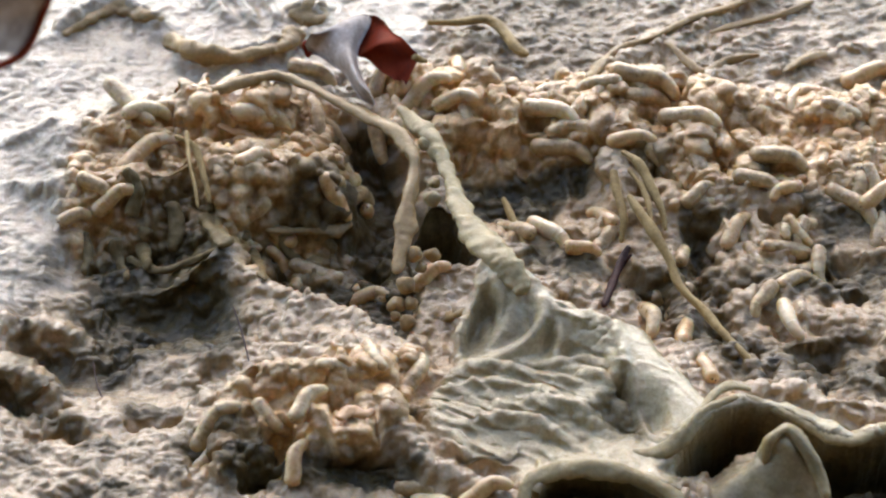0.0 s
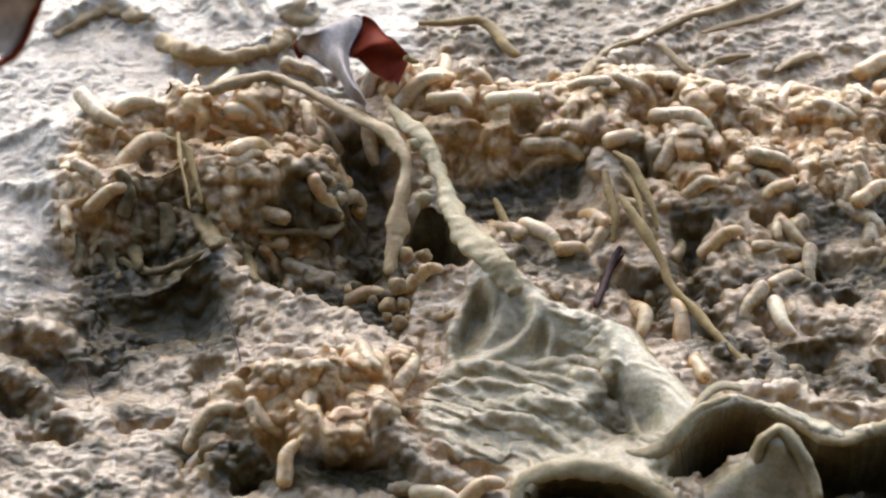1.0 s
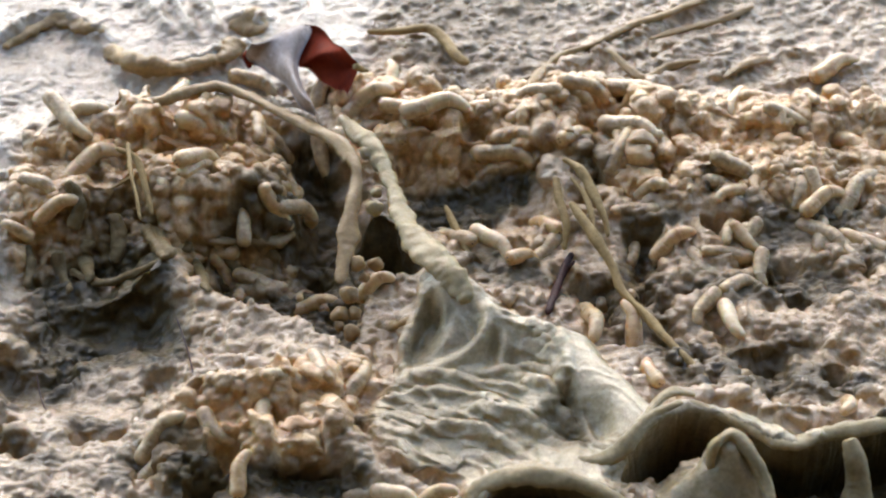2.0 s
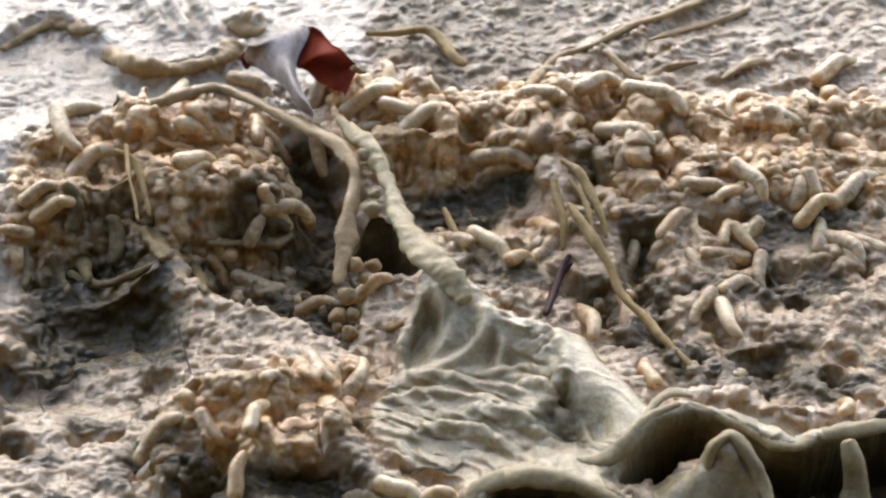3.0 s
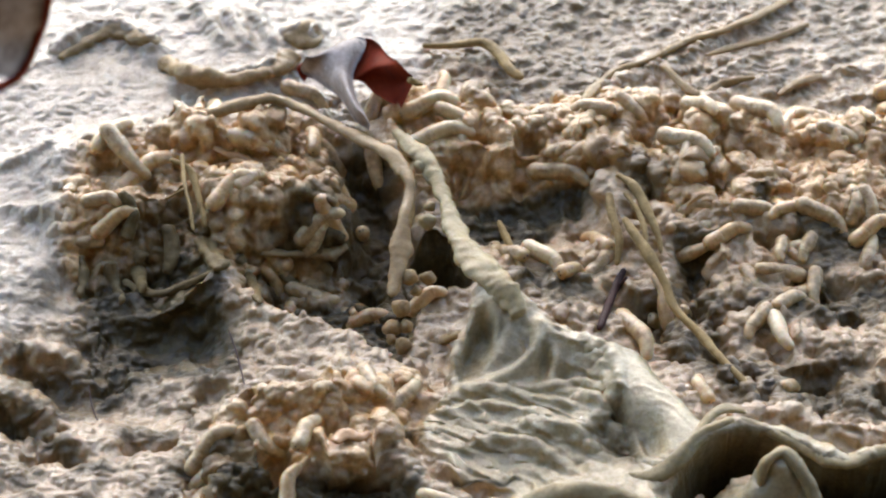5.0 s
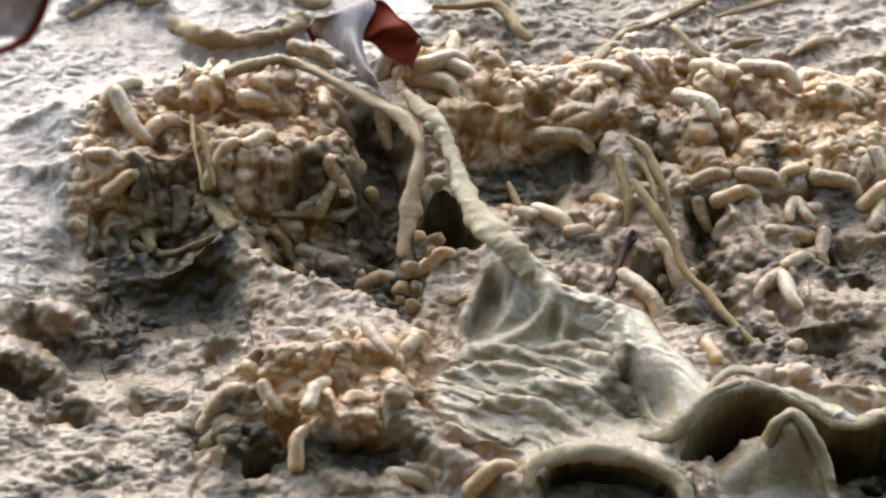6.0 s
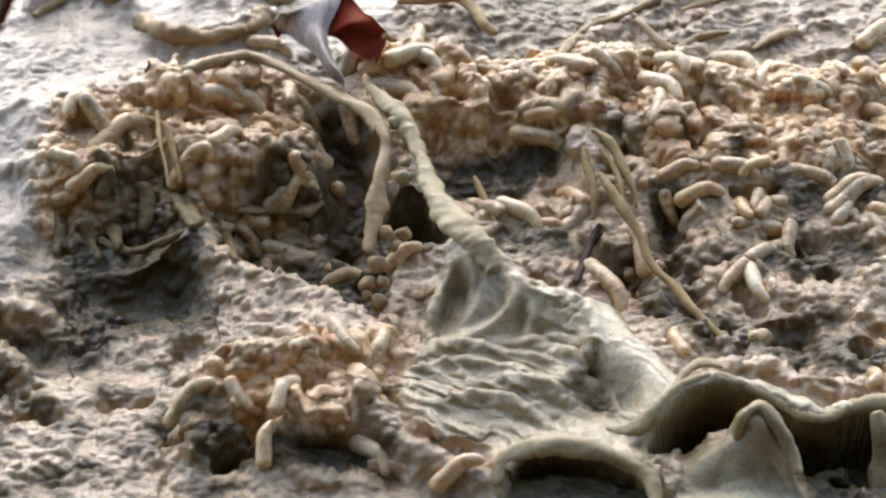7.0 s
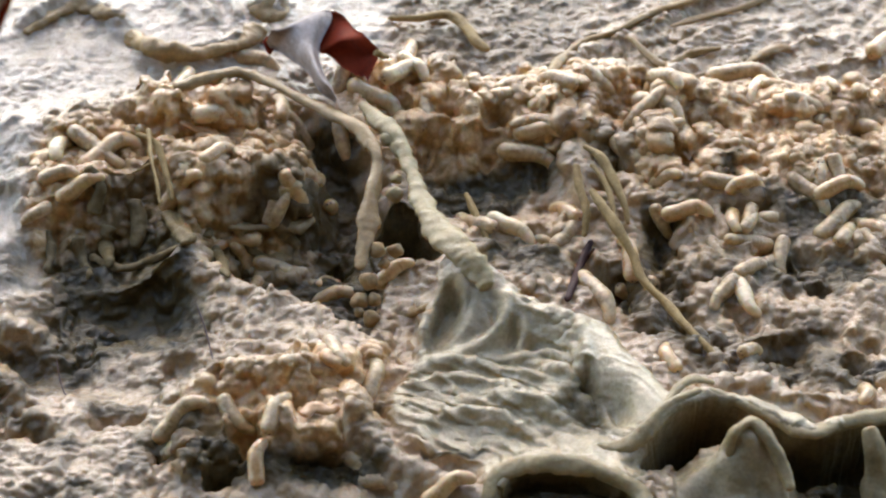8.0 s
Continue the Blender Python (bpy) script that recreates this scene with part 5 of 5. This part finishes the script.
maggot(12, -1.15, 55, [(0.0, 72.6, 46.0, 3.1, 21.1, 3.2), (1.5, 76.7, 48.4, 3.8, 36.3, -2.7), (3.0, 77.1, 48.6, 3.8, 46.6, -1.7), (4.0, 78.7, 50.8, 3.3, 44.0, -4.5), (4.5, 78.6, 49.0, 3.9, 40.7, 1.6), (6.0, 78.4, 49.4, 3.7, 41.6, 0.2), (7.0, 79.6, 51.2, 3.3, 44.0, -2.4), (8.0, 82.2, 52.1, 3.6, 52.5, -11.4)])
maggot(10, -1.15, 55, [(0.0, 26.8, 6.3, -2.5, 47.4, 12.2), (3.0, 27.0, 6.6, -2.7, 46.9, 11.1), (8.0, 26.8, 6.5, -2.7, 44.5, 11.6)])
maggot(10.5, -1.15, 55, [(0.0, 17.3, 5.4, -1.0, -45.8, -4.3), (4.0, 17.2, 5.2, -1.1, -46.7, -4.4), (8.0, 17.1, 5.2, -1.1, -37.6, -5.1)])
maggot(6.5, -1.15, 55, [(0.0, 22.4, 0.8, -0.7, 2.7, -10.5), (4.5, 21.4, 1.4, -0.9, 42.4, -24.8), (8.0, 21.3, 4.8, -3.4, -19.1, 6.5)])
maggot(12.5, -1.15, 55, [(0.0, 18.0, 30.5, 5.7, -29.7, 1.9), (1.0, 14.2, 32.5, 6.4, 8.6, -12.6), (1.5, 10.9, 31.6, 8.5, 3.5, 3.6), (3.5, 5.6, 32.4, 4.5, 30.3, 20.4), (4.5, 2.2, 30.3, 5.0, 30.9, 11.2), (6.0, -1.9, 35.7, 4.8, -31.8, 2.6), (7.0, -2.3, 33.8, 3.4, -35.7, 4.0), (8.0, -4.3, 34.8, 4.1, -26.7, -17.0)])
maggot(9, -1.15, 55, [(0.0, 31.1, 23.0, 5.4, 2.4, 0.0), (1.5, 31.5, 24.1, 5.3, 33.6, -18.5), (3.0, 31.1, 30.7, 5.2, 57.8, -17.6), (3.5, 27.6, 26.2, 7.2, 41.1, 0.5), (4.0, 24.3, 26.5, 5.9, 9.9, 35.5), (4.5, 23.8, 26.8, 5.3, 3.0, 33.7), (6.0, 23.0, 26.0, 4.0, -4.3, 15.4), (7.0, 22.3, 25.9, 3.7, -9.1, 0.6), (8.0, 22.1, 25.8, 3.9, -5.3, 10.5)])
maggot(11.5, -1.15, 55, [(0.0, 19.8, 24.8, 2.0, -11.0, -1.8), (1.5, 19.6, 25.2, 2.3, -10.2, -0.2), (4.5, 20.2, 24.7, 1.9, -9.0, 1.7), (6.0, 19.6, 24.2, 1.6, -14.8, -4.2), (7.0, 21.1, 23.3, 0.6, -9.4, -14.5), (8.0, 20.6, 23.3, 0.7, -11.6, -11.2)])
maggot(5.5, 1, -35, [(0.0, 55.4, 4.7, 0.8, -105.2, -2.9), (4.0, 55.1, 4.7, 0.9, -105.1, -5.1), (8.0, 55.4, 5.4, 1.0, -104.1, -7.3)])
maggot(9.5, -1.15, 55, [(1.5, 70.9, 10.8, 3.3, 36.5, 6.6), (3.0, 69.8, 9.2, 2.4, 34.3, 21.4), (4.5, 70.2, 9.0, 2.1, 33.0, 19.7), (6.0, 69.6, 8.5, 1.7, 30.9, 17.1), (7.0, 69.9, 8.2, 1.4, 33.3, 17.2), (8.0, 70.1, 10.5, 3.2, 17.2, 6.2)])
maggot(13, -1.15, 55, [(1.5, 76.5, 13.4, 1.9, 54.8, 18.7), (3.0, 76.7, 14.1, 2.8, 43.8, 7.9), (4.5, 75.5, 13.0, -0.1, 35.0, 8.3), (7.0, 70.9, 7.4, 0.7, 37.9, 14.4), (8.0, 70.4, 6.3, -0.1, 45.1, 8.3)])
maggot(8.5, 1, -35, [(3.0, 69.8, 5.7, -0.3, 79.1, 16.0), (4.0, 68.8, 6.4, 0.3, 71.5, 20.4), (4.5, 69.1, 5.9, 0.1, 76.2, 18.2), (6.0, 68.8, 5.5, -0.1, 75.3, 13.7), (7.0, 68.8, 4.8, -0.3, 66.4, 8.6), (8.0, 70.2, 2.1, 0.0, 68.7, -10.7)])
maggot(9.5, 1, -35, [(0.0, 54.4, -15.9, -2.0, -75.6, -4.9), (6.0, 53.7, -13.2, -1.5, -77.5, -2.9), (8.0, 53.6, -12.6, -1.7, -77.0, -4.0)])
maggot(7.5, -1.2, 55, [(0.0, 55.7, -6.4, -1.5, 33.7, -6.4), (4.0, 55.7, -6.1, -1.4, 36.1, -5.8), (8.0, 54.9, -5.5, -1.2, 38.3, -7.7)])
maggot(8, 1, -35, [(0.0, 50.1, -11.5, -1.7, -129.6, -16.4)])
maggot(13.5, -1.15, 55, [(0.0, 32.2, -13.4, -3.5, -80.3, 20.6), (4.0, 31.5, -12.3, -3.3, -76.0, 15.1), (6.0, 30.6, -12.2, -3.2, -58.6, -9.5), (8.0, 30.2, -10.1, -3.3, -66.0, -3.2)])
maggot(6.5, 1, -35, [(0.0, 57.0, 4.2, 0.3, -42.0, -27.4), (4.5, 57.9, 4.6, 0.4, -43.4, -22.7), (6.0, 53.2, 8.6, -1.5, -73.5, 6.7), (7.0, 53.0, 4.0, 0.6, -77.5, 9.9), (8.0, 52.7, 4.5, 0.9, -87.0, 7.6)])
maggot(6, 1, -35, [(0.0, 57.4, 4.1, 0.2, -109.9, -28.2), (4.5, 59.7, 5.5, 0.7, -126.3, -27.2), (6.0, 57.2, 5.1, 0.8, -66.9, -8.5), (7.0, 55.9, 4.4, 0.7, 71.8, -0.4), (8.0, 55.0, 4.5, 0.8, 65.0, 0.4)])
maggot(9.5, -1.15, 55, [(0.0, 36.1, 20.0, 2.3, -48.9, -30.6), (4.5, 37.6, 28.6, 3.4, -76.9, 21.1), (6.0, 37.1, 19.1, 1.2, -35.7, -13.4), (7.0, 37.7, 18.9, 1.5, -38.6, -17.6), (8.0, 36.6, 20.0, 2.6, -48.0, -26.7)])
maggot(11.5, -1.15, 55, [(0.0, 76.1, 26.9, 2.6, -46.7, 15.5), (8.0, 75.6, 28.0, 2.4, -37.6, 9.2)])
maggot(6.5, 1.15, -55, [(0.0, 55.2, 11.1, 3.6, -154.9, -3.4), (4.0, 56.0, 12.0, 3.5, -151.0, 1.5), (8.0, 54.3, 10.7, 3.7, -158.1, -8.1)])
maggot(7.5, -1, 35, [(0.0, 69.4, 12.8, 3.7, -78.1, -33.6), (8.0, 69.8, 13.2, 3.7, -84.4, -35.7)])
maggot(5.5, -1.15, 55, [(0.0, 55.5, -23.3, -6.7, 16.1, 7.6), (3.0, 54.8, -26.1, -4.2, 57.2, -30.3), (8.0, 53.0, -25.7, -2.1, 44.7, -23.9)])
maggot(8, -1, 35, [(0.0, 40.5, -28.0, -1.8, 101.3, -6.2), (8.0, 40.3, -27.0, -2.0, 100.8, -2.5)])
maggot(8, -1, 35, [(0.0, 69.4, -40.0, 0.6, -98.0, 25.9), (8.0, 69.0, -39.9, 0.6, -97.2, 26.6)])
maggot(12.5, -1.35, 55, [(0.0, -29.3, 28.2, 5.8, 6.3, -26.3), (1.5, -29.2, 28.4, 5.8, 8.5, -26.7), (3.0, -28.9, 28.2, 5.2, 9.1, -29.5), (4.5, -29.1, 28.0, 5.1, 5.8, -24.4), (6.0, -29.4, 27.9, 5.6, 9.3, -22.6), (7.0, -29.4, 28.1, 5.8, 2.5, -20.2), (8.0, -29.4, 28.1, 5.7, 16.6, -17.8)])
maggot(8.5, 1, -35, [(0.0, -21.3, 32.1, 3.8, 99.7, 28.6), (4.0, -21.1, 32.1, 3.7, 92.7, -3.8), (8.0, -20.8, 33.8, 3.8, 96.8, -5.5)])
maggot(10.5, -1.35, 55, [(0.0, -28.2, 22.9, 3.2, 49.5, -19.5), (1.5, -30.2, 17.6, 7.5, 45.7, -23.0), (3.0, -30.3, 17.5, 7.2, 45.6, -21.2), (4.5, -31.7, 15.3, 6.9, 48.2, 6.7), (6.0, -36.4, 12.8, 4.6, 39.9, 53.1), (7.0, -36.0, 12.2, 4.1, 18.2, 53.1), (8.0, -36.2, 11.6, 2.6, 9.6, 53.1)])
maggot(9, -1.15, 55, [(0.0, -52.8, 10.1, 2.8, 18.3, 32.6), (3.0, -53.0, 10.3, 3.3, 12.6, 27.4), (4.5, -52.3, 10.1, 3.1, 20.0, 30.8), (6.0, -52.0, 9.9, 2.7, 20.0, 28.6), (8.0, -52.2, 10.7, 4.1, 19.0, 25.8)])
maggot(6, -1.15, 55, [(0.0, -59.2, 7.5, 1.0, 27.6, 1.0), (3.0, -59.1, 7.8, 0.8, 192.6, 22.1), (6.0, -56.1, 9.2, -1.0, 186.3, -12.8), (8.0, -59.5, 7.6, 1.2, 215.7, -10.9)])
maggot(12.5, 1, -35, [(0.0, -51.5, 30.5, 7.8, -47.5, -11.4), (1.0, -55.5, 29.4, 7.3, -52.9, -1.3), (1.5, -51.9, 30.4, 7.9, -47.7, -15.1), (3.0, -52.1, 27.1, 7.6, -69.8, -8.1), (4.5, -50.8, 24.6, 6.9, -32.9, -38.9), (6.0, -51.9, 23.3, 6.6, -53.6, -24.7), (7.0, -50.7, 22.9, 4.9, -32.6, -47.3), (8.0, -50.2, 22.0, 3.9, -38.2, -18.7)])
maggot(7.5, -1.15, 55, [(0.0, -56.0, 11.9, 3.8, -31.0, -15.4), (1.5, -56.0, 14.9, 5.1, -44.9, -6.9), (3.0, -55.5, 12.8, 4.9, 19.0, 24.7), (4.5, -53.8, 12.4, 5.1, -6.8, 14.1), (6.0, -55.7, 13.9, 5.1, -17.8, 8.2), (7.0, -55.9, 12.8, 4.6, -28.6, -3.1), (8.0, -55.8, 13.1, 4.9, -2.7, 13.4)])
maggot(9.5, -1.8, 55, [(0.0, -48.5, 28.2, 7.1, 23.2, -10.6), (3.0, -49.5, 32.5, 7.1, 21.8, -4.4), (4.5, -52.9, 27.2, 7.4, 53.2, 13.4), (6.0, -53.7, 29.0, 7.8, 48.1, 6.0), (8.0, -56.1, 21.2, 4.4, 81.8, -9.8)])
maggot(10, -1.15, 55, [(0.0, -13.6, 18.5, -2.8, 61.1, -32.6), (1.5, -14.1, 15.9, -1.6, 44.7, -30.9), (3.0, -15.6, 13.7, 0.3, 15.7, -16.1), (4.5, -18.4, 12.8, 1.4, 20.5, 31.0), (6.0, -20.3, 11.7, -2.1, 11.9, 25.5), (8.0, -20.2, 12.4, 0.0, 27.0, 53.1)])
maggot(9, 1, -35, [(0.0, -10.3, 30.2, -0.8, -70.2, -45.9), (8.0, -10.1, 30.0, -0.8, -69.5, -48.5)])
maggot(10, -1.15, 55, [(0.0, -21.9, 46.4, 3.2, -25.7, -9.3), (4.0, -22.0, 46.2, 3.2, -26.3, -9.5), (8.0, -25.1, 49.2, 3.0, -22.5, -2.5)])
maggot(10.5, 1, -35, [(0.0, -36.3, 42.1, 3.8, 64.0, -5.4), (2.8, -34.9, 43.0, 3.7, 68.3, -0.2), (4.5, -37.4, 40.9, 4.1, 86.2, -10.5), (6.0, -37.9, 32.5, 9.1, 79.2, -15.4), (7.0, -36.9, 33.9, 7.8, 85.8, -19.6), (8.0, -37.5, 42.5, 3.4, 70.8, -0.9)])
maggot(11, -1.15, 55, [(0.0, -3.0, 37.2, 5.9, 30.0, 30.0), (3.0, -2.5, 37.2, 6.0, 17.6, 25.3), (6.0, -0.6, 38.5, 7.3, 16.6, 1.7), (8.0, 0.1, 38.8, 7.4, 41.2, -11.7)])
maggot(8.5, -1.15, 55, [(0.0, 2.1, 33.5, 6.3, -8.1, 23.0), (3.0, 3.1, 33.7, 6.0, -24.0, -13.3), (8.0, 1.7, 39.9, 7.5, -53.0, -0.0)])
maggot(8, 1, -35, [(0.0, 2.1, 47.6, 3.8, 95.4, -11.0), (3.0, 0.8, 48.8, 2.9, 84.0, 18.5), (8.0, 0.6, 51.2, 3.3, 81.3, -0.6)])
maggot(9, -1, 35, [(0.0, -10.4, 42.7, 4.2, 58.9, 23.8), (8.0, -10.2, 42.7, 4.2, 53.2, 30.9)])
maggot(10.5, 1.35, -35, [(0.0, -4.2, -31.9, 0.0, 67.7, 9.5), (1.5, -4.5, -31.7, 0.3, 66.0, 8.2), (3.0, -4.7, -31.7, 0.5, 62.7, 14.8), (4.5, -4.3, -31.7, 0.1, 57.6, 3.8), (6.0, -6.6, -31.7, 1.3, 50.3, 16.4), (8.0, -5.3, -34.0, -0.0, 77.3, 10.7)])
maggot(11, -1.15, 55, [(0.0, -34.1, -43.9, -0.2, 32.4, 40.3), (4.0, -34.1, -44.1, -0.3, 33.4, 40.3), (8.0, -33.8, -43.7, 0.3, 27.5, 40.8)])
maggot(8, -1.15, 55, [(0.0, -34.6, -47.7, -4.1, 30.0, 29.2), (8.0, -34.5, -47.4, -3.0, -20.0, 47.1)])
maggot(9, -1, 35, [(0.0, -20.2, -45.0, 4.8, 58.6, 12.0), (1.5, -18.2, -41.0, 1.5, 78.8, 0.7), (3.5, -19.5, -46.0, 4.9, 73.9, -2.0), (8.0, -19.5, -46.8, 3.7, 68.0, 8.7)])
maggot(9.5, -1.15, 55, [(0.0, -0.8, -59.2, -3.6, -28.5, 8.8), (4.5, 2.6, -56.7, -0.1, -26.1, -7.7), (6.0, -4.9, -56.5, -4.2, -11.0, -15.0), (6.5, -5.5, -54.3, -2.4, -38.5, 0.2), (7.0, -6.3, -53.3, -2.5, -48.0, -3.5), (8.0, -8.7, -50.4, -3.0, -42.2, -18.2)])
maggot(8, -1, 35, [(0.0, -21.7, -53.0, -0.1, 79.1, 31.1), (8.0, -22.1, -53.4, -0.2, 82.1, 34.7)])
maggot(7, -1.15, 55, [(0.0, -3.9, -55.7, -3.5, -14.9, 8.4), (4.0, -3.4, -55.6, -3.0, -25.4, 13.1), (8.0, -4.0, -55.4, -3.3, -17.8, 6.7)])
maggot(9.5, -1.15, 55, [(0.0, 6.2, -59.1, -1.0, 20.3, 26.2), (8.0, 6.1, -59.1, -1.0, 22.0, 27.5)])
maggot(8, 1, -35, [(0.0, -10.1, -33.8, 4.6, -71.5, 5.9), (4.5, -9.7, -34.1, 4.4, -64.6, -1.0), (6.5, -10.7, -35.0, 5.3, -57.5, -10.1), (8.0, -10.4, -33.7, 4.6, -69.4, 8.1)])
maggot(8, -1, 35, [(0.0, -8.2, -31.5, 1.4, 59.8, -25.8), (8.0, -8.2, -31.6, 1.4, 60.9, -24.8)])
maggot(8, -1.15, 55, [(0.0, -1.9, -4.5, -1.9, 31.5, 21.0), (8.0, -1.9, -4.8, -2.0, 31.9, 20.7)])
maggot(9, -1.15, 55, [(0.0, -12.0, 1.4, -10.8, -2.2, 22.2), (3.0, -11.6, 1.7, -10.7, -0.9, 24.9), (8.0, -11.8, 0.8, -11.0, -3.0, 21.5)])
maggot(13.5, -1.15, 55, [(0.0, -48.5, 22.3, 3.6, 43.0, 8.7), (4.0, -48.1, 22.9, 3.7, 43.7, 14.4), (8.0, -48.2, 21.6, 3.8, 44.7, 5.5)])
maggot(8, -1.15, 55, [(0.0, -30.6, 16.3, 6.4, 45.3, -8.7), (8.0, -30.3, 16.6, 6.5, 48.3, -5.8)])
maggot(8, 1, -35, [(0.0, -30.8, 10.3, -0.9, -156.4, -33.9), (4.0, -19.6, 12.0, -1.5, -327.4, 53.1), (8.0, -20.3, 12.0, -0.7, -318.1, 53.1)])
maggot(9, 1.15, -55, [(0.0, 25.4, 35.5, 7.6, -172.1, -8.3), (8.0, 25.1, 35.4, 7.7, -219.3, -13.8)])


def half_buried(mask, count, seed, sink):
    """More maggots, sunk into the slime of an area so that a back or an end shows."""
    r = np.random.RandomState(seed)
    jj, ii = np.nonzero(mask > 0.6)
    for k in r.randint(0, len(jj), count):
        x, y = float(GX[jj[k], ii[k]]), float(GY[jj[k], ii[k]])
        if abs(x) > 82 or y < -80 or y > 75:
            continue
        size = float(r.choice([6.5, 7.5, 8.5, 9.5]))
        yaw, z = float(r.uniform(0, 360)), ground_z(x, y) - float(r.uniform(*sink))
        ux, uy = 2.5 * math.cos(radians(yaw)), 2.5 * math.sin(radians(yaw))
        rise = math.degrees(math.atan2(ground_z(x + ux, y + uy) - ground_z(x - ux, y - uy), 5.0)) + float(r.uniform(-8, 8))
        bend, roll = float(r.choice([0.6, 1.0, 1.5])), float(r.uniform(-70, 30))
        if r.rand() < 0.2:  # head down, the blunt end out
            rise, yaw = float(r.uniform(-70, -35)), float(r.uniform(30, 150))
            z -= size * 0.40 * math.sin(radians(-rise))
        maggot(size, bend, roll, [(0.0, x, y, z, yaw, rise)], 6, int(r.choice([1, 2, 2])))


half_buried(MASS * (1 - SKIN_AREA) * (1 - OLIVE_AND_SHADE), 60, 91, (0.5, 1.2))
half_buried(FIELD * (1 - SKIN_AREA) * (GY > -8), 40, 97, (0.4, 1.1))


def motions():
    for ob, rows in MOVES:
        walk(ob, rows)


motions()
